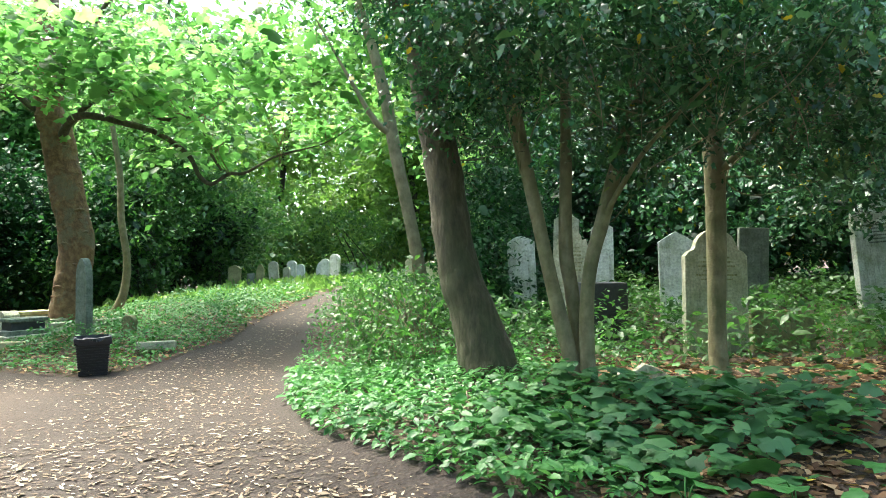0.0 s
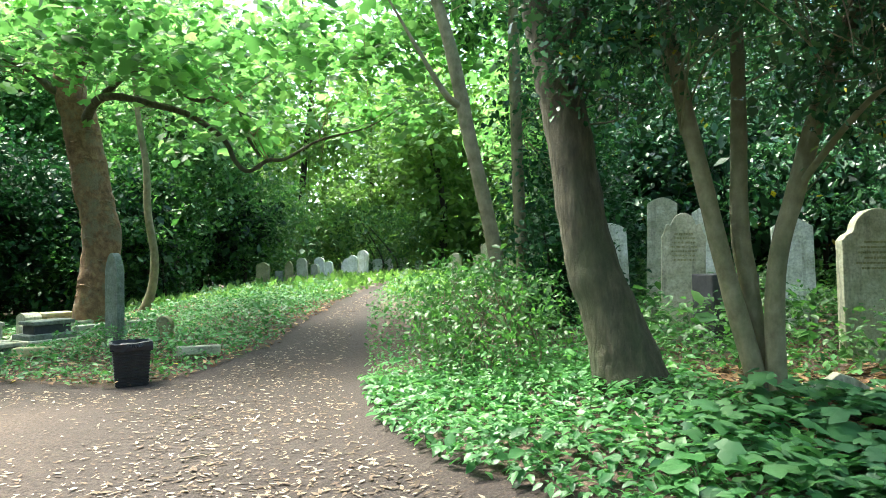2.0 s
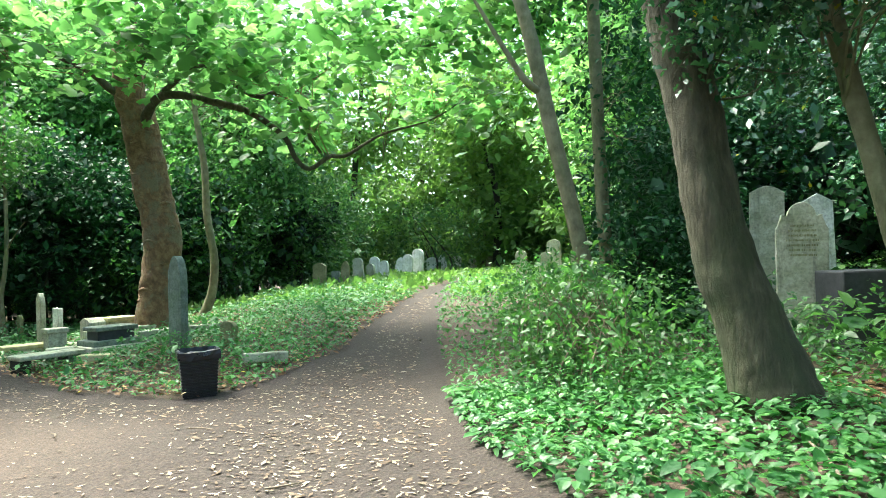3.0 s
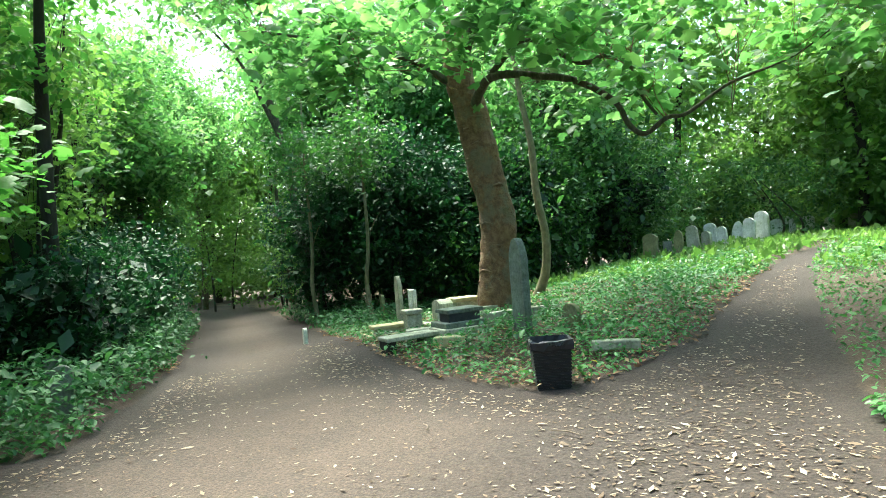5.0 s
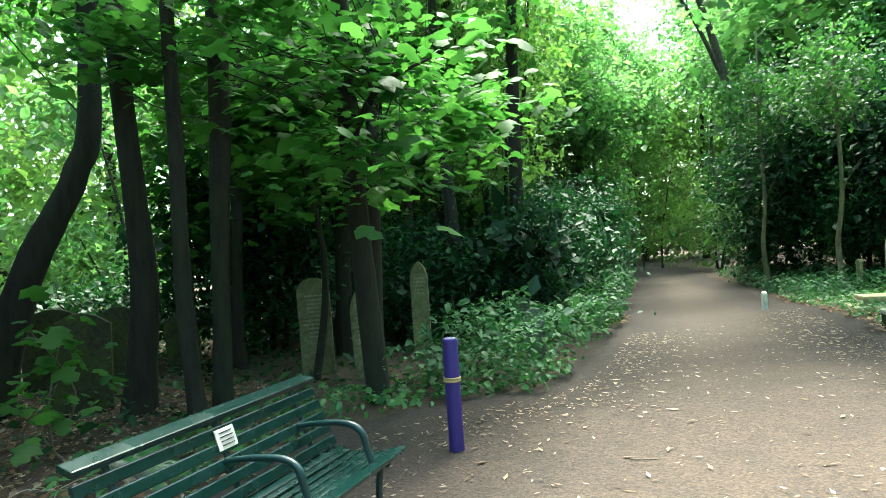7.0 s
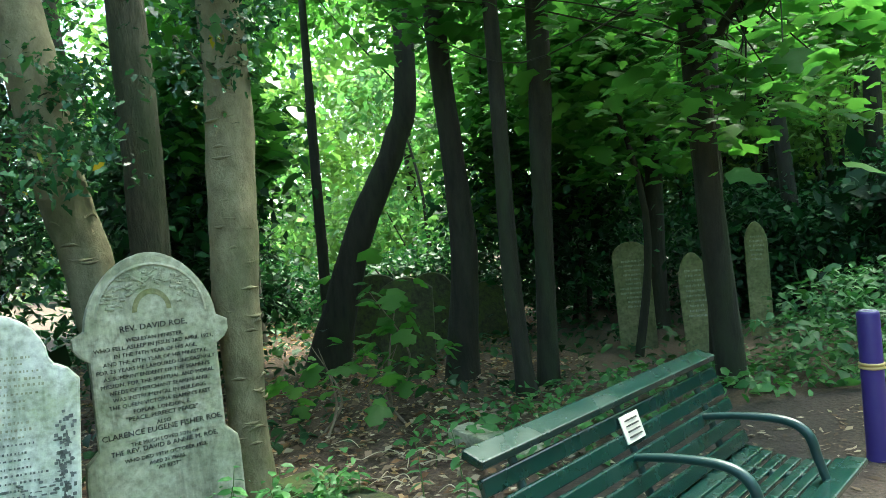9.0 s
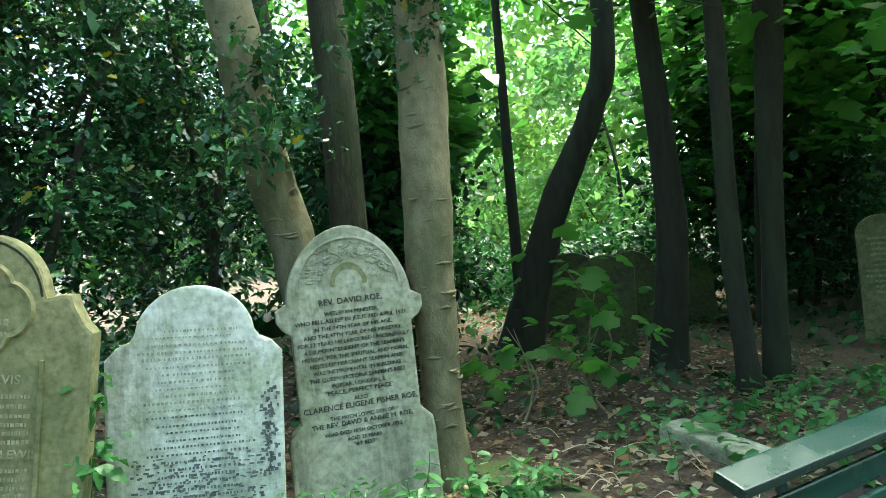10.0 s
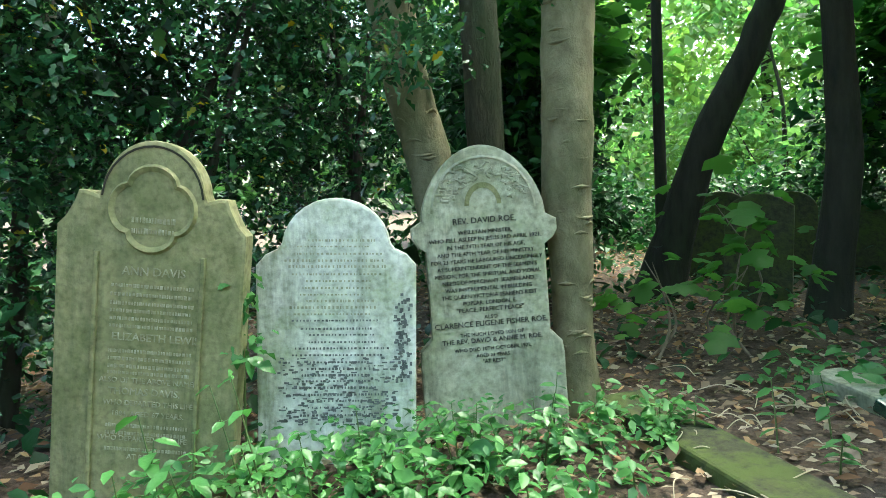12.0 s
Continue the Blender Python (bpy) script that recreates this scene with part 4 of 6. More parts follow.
def bench():
    # origin under the middle of the backrest; seat towards -y
    L = 1.6
    root = tagged(empty("park_bench", -7.08, 3.665, float(hgt(-7.0, 3.6)) - 0.01, 139.4), "dark green slatted park bench with small plaque", "bench")
    def slat(name, y, z, w, th, tilt):
        bm = bmesh.new()
        box(bm, 0, 0, 0, L, w, th, 0.006)
        bmesh.ops.transform(bm, matrix=Matrix.Translation((0, y, z)) @ Matrix.Rotation(radians(tilt), 4, "X"), verts=bm.verts)
        part(name, bm, M_BENCH, root)
    slat("top_rail", -0.005, 0.835, 0.085, 0.03, 16)
    for i in range(5):
        f = i / 4
        slat("back_slat", -0.035 - 0.12 * f, 0.755 - 0.275 * f, 0.055, 0.022, 72)
    for i in range(8):
        f = i / 7
        slat("seat_slat", -0.19 - 0.40 * f, 0.43 + 0.02 * f - 0.03 * math.sin(math.pi * f), 0.042 if i not in (0, 7) else 0.075, 0.024, 3 - 6 * f)
    for x in (-0.62, 0.0, 0.62):
        tubes("frame", [[(x, 0.0, 0.80, 0.016), (x, -0.08, 0.6, 0.016), (x, -0.15, 0.42, 0.018), (x, -0.3, 0.40, 0.018), (x, -0.6, 0.42, 0.016)],
                        [(x, -0.14, 0.43, 0.018), (x, -0.07, 0.2, 0.02), (x, 0.06, 0.0, 0.024)], [(x, -0.55, 0.41, 0.018), (x, -0.53, 0.2, 0.02), (x, -0.6, 0.0, 0.024)]], M_IRON, root, 8)
    for x in (-0.62, -0.05, 0.52):
        tubes("armrest", [[(x, -0.09, 0.63, 0.014), (x, -0.25, 0.655, 0.016), (x, -0.42, 0.66, 0.018), (x, -0.5, 0.62, 0.02), (x, -0.53, 0.53, 0.018), (x, -0.56, 0.43, 0.016)]], M_IRON, root, 10)
    bm = bmesh.new()
    box(bm, 0, 0, 0, 0.13, 0.006, 0.1, 0.002)
    bmesh.ops.transform(bm, matrix=Matrix.Translation((0.0, -0.066, 0.725)) @ Matrix.Rotation(radians(-18), 4, "X"), verts=bm.verts)
    pq = part("plaque", bm, M_PLAQUE, root, "small pale engraved plaque")
    rng = random.Random(4)
    bm = bmesh.new()
    for i in range(4):
        bars(bm, rng, -0.04, 0.04, 0.03 - i * 0.02, 0.006, -0.0035, 0.002)
    bmesh.ops.transform(bm, matrix=Matrix.Translation((0.0, -0.066, 0.725)) @ Matrix.Rotation(radians(-18), 4, "X"), verts=bm.verts)
    part("engraving", bm, M_LETTER, pq)


litter_bin()
bollard()
bench()


# ---- trees near the paths ----
def gz(x, y):
    return float(hgt(x, y))


tree("leaning_tree", [[(-0.3, 8.44, 0.0, 0.38), (-0.42, 8.45, 0.36, 0.315), (-0.55, 8.48, 0.8, 0.262), (-0.7, 8.5, 1.26, 0.23), (-0.81, 8.52, 1.72, 0.208), (-0.94, 8.55, 2.66, 0.192), (-1.12, 8.59, 3.63, 0.172), (-1.35, 8.6, 6.0, 0.13), (-1.4, 8.6, 9.0, 0.07)]],
     [(-0.85, 8.0, 3.5, 0.55, 0.5, 0.8), (-0.9, 8.4, 5.0, 1.2, 1.4, 1.5), (-0.5, 8.2, 3.0, 0.5, 0.5, 0.5)], 330, 34, 0.07, M_HOLLY, M_BARK, "leaning grey-brown tree trunk clad with dark leaves", LEAF_HOLLY, 0.3, 3, 20, 0.04, 0.1,
     [[(-1.1, 8.55, 3.2, 0.08), (-0.4, 8.0, 4.0, 0.05), (0.4, 7.0, 4.4, 0.02)], [(-1.2, 8.6, 3.9, 0.07), (-1.6, 8.2, 4.8, 0.04), (-1.5, 7.6, 5.2, 0.015)]], 60)
tree("multi_stemmed_tree", [[(0.43, 7.8, 0.2, 0.085), (0.38, 7.82, 0.47, 0.078), (0.2, 7.87, 1.26, 0.071), (0.06, 7.91, 1.97, 0.068), (-0.1, 7.96, 2.8, 0.064), (-0.2, 7.98, 3.5, 0.054), (-0.45, 7.9, 5.0, 0.03)],
                            [(0.49, 7.93, 0.2, 0.08), (0.46, 7.95, 0.59, 0.07), (0.38, 7.97, 1.25, 0.07), (0.33, 7.98, 1.73, 0.07), (0.35, 7.98, 2.69, 0.057), (0.35, 7.98, 3.36, 0.046), (0.3, 7.9, 5.5, 0.03)],
                            [(0.52, 7.8, 0.2, 0.085), (0.5, 7.79, 0.48, 0.075), (0.52, 7.78, 1.35, 0.067), (0.66, 7.74, 1.94, 0.068), (0.78, 7.71, 2.39, 0.065), (0.9, 7.67, 2.82, 0.056), (1.09, 7.62, 3.38, 0.05), (1.3, 7.5, 4.8, 0.03)]],
     [(0.6, 7.3, 3.9, 1.9, 1.8, 1.1), (0.0, 6.6, 3.4, 1.2, 1.1, 0.5), (1.5, 6.8, 3.3, 1.2, 1.3, 0.7), (1.0, 7.4, 2.6, 0.7, 0.6, 0.35)], 560, 34, 0.07, M_HOLLY, M_BARK_SMOOTH, "multi-stemmed smooth-barked holly beside the path", LEAF_HOLLY, 0.3, 5, 14, 0.05, 0.15,
     [[(0.66, 7.74, 1.94, 0.03), (0.95, 7.2, 2.5, 0.02), (1.3, 6.4, 2.9, 0.008)]], 70)
tree("holly_tree", [[(2.0, 8.58, 0.2, 0.15), (1.97, 8.6, 0.47, 0.1), (1.96, 8.6, 0.94, 0.093), (1.97, 8.6, 1.66, 0.1), (1.96, 8.6, 2.5, 0.104), (1.9, 8.63, 3.4, 0.095), (1.6, 8.6, 5.5, 0.05)]],
     [(2.6, 8.2, 4.0, 1.9, 2.0, 1.3), (3.0, 6.8, 3.3, 1.6, 1.6, 0.8), (4.2, 8.6, 3.6, 1.8, 2.0, 1.3), (2.6, 7.6, 2.6, 0.9, 0.8, 0.4), (3.6, 9.2, 2.3, 0.9, 0.9, 0.5)], 700, 27, 0.075, M_HOLLY, M_BARK_SMOOTH, "holly tree with a single smooth stem by the headstones", LEAF_HOLLY, 0.32, 7, 12, 0.05, 0.1,
     [[(1.96, 8.6, 2.4, 0.04), (2.5, 8.0, 3.0, 0.03), (3.4, 6.8, 3.4, 0.012)]], 110)
tree("holly_tree", [[(6.2, 10.2, 0.4, 0.12), (6.1, 10.1, 2.0, 0.1), (6.0, 9.9, 5.0, 0.05)]], [(6.0, 9.8, 3.4, 2.2, 2.4, 1.6), (5.0, 10.6, 5.0, 2.5, 2.5, 1.6), (7.5, 11.5, 2.4, 2.0, 2.2, 1.8), (4.6, 11.2, 3.4, 1.5, 1.2, 0.9), (2.6, 11.6, 5.2, 3.0, 2.4, 1.0), (3.2, 8.6, 6.2, 3.0, 2.6, 0.9), (2.2, 12.2, 4.0, 2.2, 1.4, 0.9), (5.2, 12.6, 4.2, 2.2, 1.6, 1.0), (4.2, 14.2, 3.0, 2.0, 0.8, 1.2)],
     1150, 26, 0.1, M_HOLLY, M_BARK_DARK, "dark holly tree overhanging the headstones", LEAF_HOLLY, 0.4, 9, 10, 0.05, 0.2)
tree("slender_tree", [[(-1.45, 12.2, 0.2, 0.13), (-1.64, 12.21, 1.3, 0.11), (-1.79, 12.22, 2.17, 0.108), (-2.02, 12.23, 3.29, 0.104), (-2.21, 12.24, 4.34, 0.1), (-2.41, 12.25, 5.16, 0.088), (-3.1, 12.3, 7.5, 0.06), (-3.2, 12.5, 9.5, 0.03)]],
     [(-2.6, 13, 7.0, 2.4, 2.6, 1.6)], 260, 20, 0.12, M_PLANE_LEAF, M_BARK_SMOOTH, "slender grey tree forking above the narrow path", LEAF_OVAL, 0.5, 11, 12, 0.05, 0.15,
     [[(-2.1, 12.22, 3.7, 0.06), (-2.35, 12.1, 3.9, 0.05), (-2.7, 12.0, 4.5, 0.032), (-3.3, 12.0, 5.6, 0.012)]], 40)
tree("slender_tree", [[(-1.23, 13.3, 0.2, 0.12), (-1.27, 13.31, 1.3, 0.1), (-1.31, 13.31, 2.58, 0.096), (-1.32, 13.31, 3.73, 0.094), (-1.32, 13.31, 5.5, 0.085), (-1.3, 13.5, 9, 0.03)]],
     [(-0.7, 13.8, 3.6, 1.0, 1.4, 2.2), (-1.0, 14, 6.8, 2.2, 2.2, 2.0)], 340, 24, 0.09, M_DARK_LEAF, M_BARK_SMOOTH, "slender tree clad with dark leaves", LEAF_OVAL, 0.4, 13, 10, 0.05, 0.1)

# the big plane tree
plane = tree("plane_tree", [[(-9.8, 15.1, 0.0, 0.52), (-9.8, 15.13, 0.47, 0.42), (-9.75, 15.16, 1.2, 0.365), (-9.69, 15.21, 2.18, 0.35), (-9.85, 15.11, 3.34, 0.33), (-10.02, 15.05, 4.49, 0.315), (-10.17, 15.0, 5.07, 0.29), (-10.3, 15.1, 7.5, 0.23), (-10.3, 15.2, 11.0, 0.13)]],
     [(-8.4, 13.4, 5.8, 3.2, 2.2, 0.9), (-5.0, 14.2, 5.5, 3.0, 2.4, 0.9), (-11.8, 13.2, 6.0, 3.2, 2.2, 0.9), (-2.8, 15.6, 6.0, 2.6, 2.4, 1.0), (-14.2, 14.6, 6.9, 2.8, 2.0, 0.9), (-6.8, 15.0, 4.3, 2.2, 1.0, 0.7), (-11.4, 12.4, 5.0, 1.6, 1.2, 0.6), (-4.2, 16.4, 4.6, 1.6, 1.2, 0.6), (-9.6, 13.9, 5.2, 1.2, 0.5, 0.5), (-13.0, 11.6, 7.4, 2.6, 2.0, 0.8), (-7.6, 13.6, 4.9, 2.4, 0.8, 0.4)],
     760, 10, 0.15, M_PLANE_LEAF, M_BARK_PLANE, "large plane tree with flaking orange-brown bark", LEAF_LOBED, 0.55, 15, 24, 0.06, 0.2,
     [[(-9.9, 15.0, 4.4, 0.108), (-8.94, 14.2, 4.68, 0.079), (-7.94, 14.4, 4.5, 0.066), (-7.41, 14.64, 4.31, 0.058), (-6.93, 14.87, 3.91, 0.052), (-6.74, 14.95, 3.49, 0.047), (-6.51, 15.06, 3.31, 0.045), (-6.18, 15.22, 3.54, 0.042), (-5.88, 15.35, 3.57, 0.037), (-5.24, 15.65, 3.98, 0.026), (-4.29, 16.09, 4.31, 0.016), (-3.4, 16.3, 4.9, 0.007)],
      [(-10.05, 15.0, 4.8, 0.108), (-10.44, 14.73, 5.09, 0.079), (-10.82, 14.49, 5.44, 0.061), (-11.6, 13.6, 5.8, 0.043), (-13.0, 12.4, 6.2, 0.022)],
      [(-8.94, 14.2, 4.75, 0.058), (-8.2, 14.3, 5.2, 0.050), (-7.43, 14.63, 4.67, 0.047), (-7.01, 14.83, 4.73, 0.043), (-6.7, 14.97, 4.61, 0.040), (-6.52, 15.06, 3.98, 0.032), (-6.32, 15.15, 3.61, 0.029)],
      [(-10.17, 15.0, 5.2, 0.122), (-9.2, 14.4, 6.0, 0.086), (-8.0, 13.4, 6.4, 0.050), (-6.8, 12.4, 6.8, 0.022)]], 150, limbmat=M_BARK, flat=0.62, droop=0.5, shell=0.2)
scars(plane, [(-9.8, 15.13, 0.47, 0.4), (-9.75, 15.16, 1.2, 0.365), (-9.69, 15.21, 2.18, 0.35), (-9.85, 15.11, 3.34, 0.33), (-10.02, 15.05, 4.49, 0.315)], M_BARK_PLANE, 5, 22, (-4, 4), 0.12)
tree("thin_tree", [[(-9.95, 16.9, 0.2, 0.13), (-9.68, 17.01, 0.9, 0.1), (-9.6, 17.03, 1.7, 0.092), (-9.74, 17.03, 2.7, 0.085), (-9.78, 17.04, 3.85, 0.074), (-9.98, 17.05, 5.2, 0.06), (-10.1, 17.1, 7.0, 0.045), (-9.9, 17.1, 9.5, 0.02)]],
     [(-9.4, 17.6, 6.6, 1.8, 1.8, 1.6)], 150, 16, 0.13, M_PLANE_LEAF, M_BARK_SMOOTH, "thin pale-stemmed young tree beside the plane", LEAF_OVAL, 0.45, 17, 10, 0.06, 0.1)
for i, (x, y, dx) in enumerate(((-14.95, 16.95, -0.1), (-17.38, 17.2, -0.2))):
    tree("sapling", [[(x, y, 0.0, 0.07), (x - 0.1, y, 0.9, 0.06), (x + 0.12 + dx * 0.4, y, 2.1, 0.05), (x + dx, y + 0.2, 4.5, 0.035), (x + dx * 1.1, y + 0.3, 6.5, 0.02)]],
         [(x + dx, y, 4.6, 1.2, 1.2, 1.3)], 90, 20, 0.12, M_WOOD_LEAF, M_BARK_SMOOTH, "thin crooked sapling at the edge of the bushes", LEAF_OVAL, 0.4, 19 + i, 8, 0.06, 0.1,
         [[(x + 0.1, y, 2.1, 0.02), (x + 0.45, y - 0.1, 2.5, 0.012), (x + 0.7, y - 0.1, 2.75, 0.006)]], 20)


# ---- bushes and woodland walls ----
def bush(label, blobs, clumps, per, size, mat, shape=LEAF_DIAMOND, clump_r=0.45, seed=1, flat=0.45, droop=0.4, shell=0.6, stems=5, name="bush", keep=None, core=0, inner=None, core_size=0.3, stem_mat=None):
    rng = np.random.RandomState(seed + 500)
    root = tagged(empty(name, 0, 0, 0), label, "bush")
    foliage("leaves", blobs, clumps, per, size, mat, root, shape, clump_r, seed, droop, flat, shell, keep=keep)
    # Core leaves in near-black colour stand in for shade between the outer leaves.
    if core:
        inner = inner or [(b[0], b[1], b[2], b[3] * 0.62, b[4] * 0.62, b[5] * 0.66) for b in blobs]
        foliage("inner_leaves_shade_fill", inner, core, 16, core_size, M_CORE, root, LEAF_DIAMOND, 0.5, seed + 7, droop, 0.3, 0.1)
    lines = []
    for i in range(stems):
        b = blobs[i % len(blobs)]
        x, y = b[0] + rng.uniform(-0.4, 0.4) * b[3], b[1] + rng.uniform(-0.4, 0.4) * b[4]
        g = gz(x, y)
        lines.append([(x, y, g - 0.05, 0.06), (x + rng.uniform(-0.3, 0.3), y + rng.uniform(-0.3, 0.3), g + 0.5 * (b[2] - g), 0.045), (b[0] + rng.uniform(-0.6, 0.6) * b[3], b[1] + rng.uniform(-0.6, 0.6) * b[4], b[2] + 0.5 * b[5], 0.012)])
    for i, ln in enumerate(lines):
        tubes("stem", [ln if not stem_mat else [(*q[:3], q[3] * 0.22) for q in ln]], stem_mat or M_BARK_DARK, root, 6, 0.04, seed + i)
    return root


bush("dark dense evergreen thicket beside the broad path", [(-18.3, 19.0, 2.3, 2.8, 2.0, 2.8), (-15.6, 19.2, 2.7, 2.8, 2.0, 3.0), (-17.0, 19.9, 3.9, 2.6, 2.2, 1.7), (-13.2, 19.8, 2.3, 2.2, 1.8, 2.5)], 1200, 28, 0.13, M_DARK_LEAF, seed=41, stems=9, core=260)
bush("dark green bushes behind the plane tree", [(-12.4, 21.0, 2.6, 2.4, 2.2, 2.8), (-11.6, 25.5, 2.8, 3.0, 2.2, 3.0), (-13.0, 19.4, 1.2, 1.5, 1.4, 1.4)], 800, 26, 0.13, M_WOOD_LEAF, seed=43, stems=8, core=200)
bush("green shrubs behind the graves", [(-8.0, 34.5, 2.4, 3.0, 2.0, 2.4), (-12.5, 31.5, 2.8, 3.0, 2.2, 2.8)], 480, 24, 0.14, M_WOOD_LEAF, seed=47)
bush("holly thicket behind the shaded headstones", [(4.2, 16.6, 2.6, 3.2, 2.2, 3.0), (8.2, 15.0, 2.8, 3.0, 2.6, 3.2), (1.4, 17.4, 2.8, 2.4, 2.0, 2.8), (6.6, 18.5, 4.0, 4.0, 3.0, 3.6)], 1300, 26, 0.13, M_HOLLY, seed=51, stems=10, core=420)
bush("dark leafy shrub beside the narrow path", [(-0.3, 14.6, 1.8, 1.4, 1.4, 2.0), (-0.6, 12.9, 1.2, 0.9, 0.9, 1.3)], 420, 30, 0.085, M_DARK_LEAF, LEAF_OVAL, 0.35, 53)
bush("hazel shrub and dry bramble beside the narrow path", [(-1.6, 10.0, 0.75, 1.0, 1.0, 0.8), (-2.0, 11.4, 0.8, 1.0, 1.2, 0.9)], 260, 24, 0.06, M_WOOD_LEAF, LEAF_OVAL, 0.28, 55, stems=40, stem_mat=M_TWIG)

# left bank of the broad path: nettles, shrubs, dark trees behind
bush("dark shrubs along the broad path", [(-15.6, 9.9, 1.2, 1.8, 1.4, 1.3), (-18.4, 11.8, 1.4, 2.0, 1.6, 1.5), (-22.0, 14.0, 1.6, 2.6, 1.8, 1.7), (-14.0, 8.8, 1.3, 1.0, 1.0, 1.2)], 800, 26, 0.1, M_DARK_LEAF, seed=57, stems=10, core=180)
for i, (x, y) in enumerate(((-16.2, 9.2), (-19.5, 10.8), (-23.2, 13.0), (-21.0, 8.2), (-27.0, 15.6))):
    hz = random.Random(300 + i)
    stems = []
    for k in range(5):
        a, lean = 2 * math.pi * k / 5 + hz.uniform(-0.4, 0.4), hz.uniform(0.5, 1.6)
        cx, cy = math.cos(a), math.sin(a)
        stems.append([(x + 0.15 * cx, y + 0.15 * cy, gz(x, y) - 0.1, 0.06), (x + 0.35 * lean * cx, y + 0.35 * lean * cy, 2.2, 0.05), (x + 0.8 * lean * cx, y + 0.8 * lean * cy, 4.6, 0.035), (x + 1.2 * lean * cx, y + 1.2 * lean * cy, 8.0, 0.012)])
    tree("hazel_tree", stems, [(x, y, 5.6, 2.2, 2.2, 2.4), (x, y - 0.3, 3.0, 1.8, 1.6, 1.0)], 300, 20, 0.13, M_SUNNY, M_BARK_DARK, "multi-stemmed light green hazel beside the broad path", LEAF_DIAMOND, 0.42, 310 + i, 6, 0.04, 0.0, twigs=50, group="hazels by the broad path", shell=0.3)
bush("pale green shrubs at the bend of the broad path", [(-27, 24.0, 1.3, 2.4, 1.8, 1.5), (-31, 24, 3.0, 3.0, 3.0, 3.2), (-25, 26.5, 3.2, 3.0, 2.4, 3.2)], 520, 24, 0.16, M_SUNNY, seed=59)

wood = random.Random(23)
DARK_LINES = [[(-10.58, 3.44, -0.2, 0.12), (-10.58, 3.41, 0.4, 0.085), (-10.58, 3.38, 1.3, 0.082), (-10.58, 3.41, 3.4, 0.07), (-10.5, 3.4, 8.0, 0.04)],
              [(-10.95, 3.65, -0.2, 0.12), (-10.93, 3.71, 0.95, 0.093), (-10.93, 3.76, 2.0, 0.1), (-10.92, 3.85, 3.6, 0.11), (-10.9, 3.9, 8.0, 0.05)],
              [(-11.62, 2.78, -0.2, 0.22), (-11.62, 2.82, 0.3, 0.17), (-11.63, 2.92, 1.27, 0.15), (-11.63, 2.9, 2.2, 0.125), (-11.62, 2.83, 4.0, 0.11), (-11.5, 2.8, 8.5, 0.05)],
              [(-12.65, 1.0, -0.2, 0.3), (-12.68, 1.24, 0.6, 0.22), (-12.73, 1.57, 1.56, 0.18), (-12.78, 1.87, 2.17, 0.16), (-12.82, 2.13, 2.72, 0.15), (-12.85, 2.34, 3.76, 0.13), (-12.86, 2.4, 8.5, 0.05)],
              [(-13.4, 0.9, -0.2, 0.08), (-13.4, 0.92, 2.0, 0.07), (-13.4, 1.0, 7.0, 0.03)]]
for x, y, r, dx in ((-11.3, 5.4, 0.09, 0.2), (-14.6, 5.6, 0.14, 0.2), (-15.0, 7.8, 0.13, -0.2), (-14.3, 3.9, 0.1, 0.3), (-16.2, -1.2, 0.16, 0.3), (-12.2, -1.6, 0.15, -0.3), (-16.6, 8.2, 0.12, 0.1)):
    DARK_LINES.append([(x, y, gz(x, y) - 0.1, r * 1.3), (x, y, 0.6, r), (x + dx * 0.15, y + dx * 0.4, 2.4, r * 0.85), (x + dx * 0.2, y + dx * 0.9, 4.5, r * 0.7), (x + 0.3, y + dx, 8, r * 0.3)])
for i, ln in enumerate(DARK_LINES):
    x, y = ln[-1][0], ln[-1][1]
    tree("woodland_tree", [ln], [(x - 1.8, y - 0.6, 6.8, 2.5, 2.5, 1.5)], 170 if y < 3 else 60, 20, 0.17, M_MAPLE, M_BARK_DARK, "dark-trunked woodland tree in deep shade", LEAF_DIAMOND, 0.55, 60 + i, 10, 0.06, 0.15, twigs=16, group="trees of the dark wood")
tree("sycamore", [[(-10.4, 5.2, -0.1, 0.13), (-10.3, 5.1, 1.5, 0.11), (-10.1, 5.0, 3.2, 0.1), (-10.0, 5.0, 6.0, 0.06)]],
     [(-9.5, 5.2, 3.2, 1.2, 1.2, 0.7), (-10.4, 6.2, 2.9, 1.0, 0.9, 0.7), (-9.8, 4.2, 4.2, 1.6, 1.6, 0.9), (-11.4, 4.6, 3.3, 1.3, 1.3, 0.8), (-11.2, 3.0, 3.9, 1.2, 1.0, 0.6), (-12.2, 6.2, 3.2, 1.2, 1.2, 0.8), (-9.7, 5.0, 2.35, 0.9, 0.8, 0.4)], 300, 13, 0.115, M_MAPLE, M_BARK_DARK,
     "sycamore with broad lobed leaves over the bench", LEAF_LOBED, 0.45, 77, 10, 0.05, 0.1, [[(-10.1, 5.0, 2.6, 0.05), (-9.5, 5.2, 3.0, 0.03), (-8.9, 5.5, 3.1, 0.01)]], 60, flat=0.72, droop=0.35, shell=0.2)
bush("young sycamore leaves in the dark wood", [(-9.9, 2.35, 0.45, 0.35, 0.3, 0.35), (-9.6, 1.75, 0.5, 0.25, 0.25, 0.4), (-10.4, 2.2, 0.9, 0.25, 0.3, 0.3)], 20, 6, 0.11, M_MAPLE, LEAF_LOBED, 0.35, 79, 0.7, 0.5, 0.1, 6, stem_mat=M_TWIG)
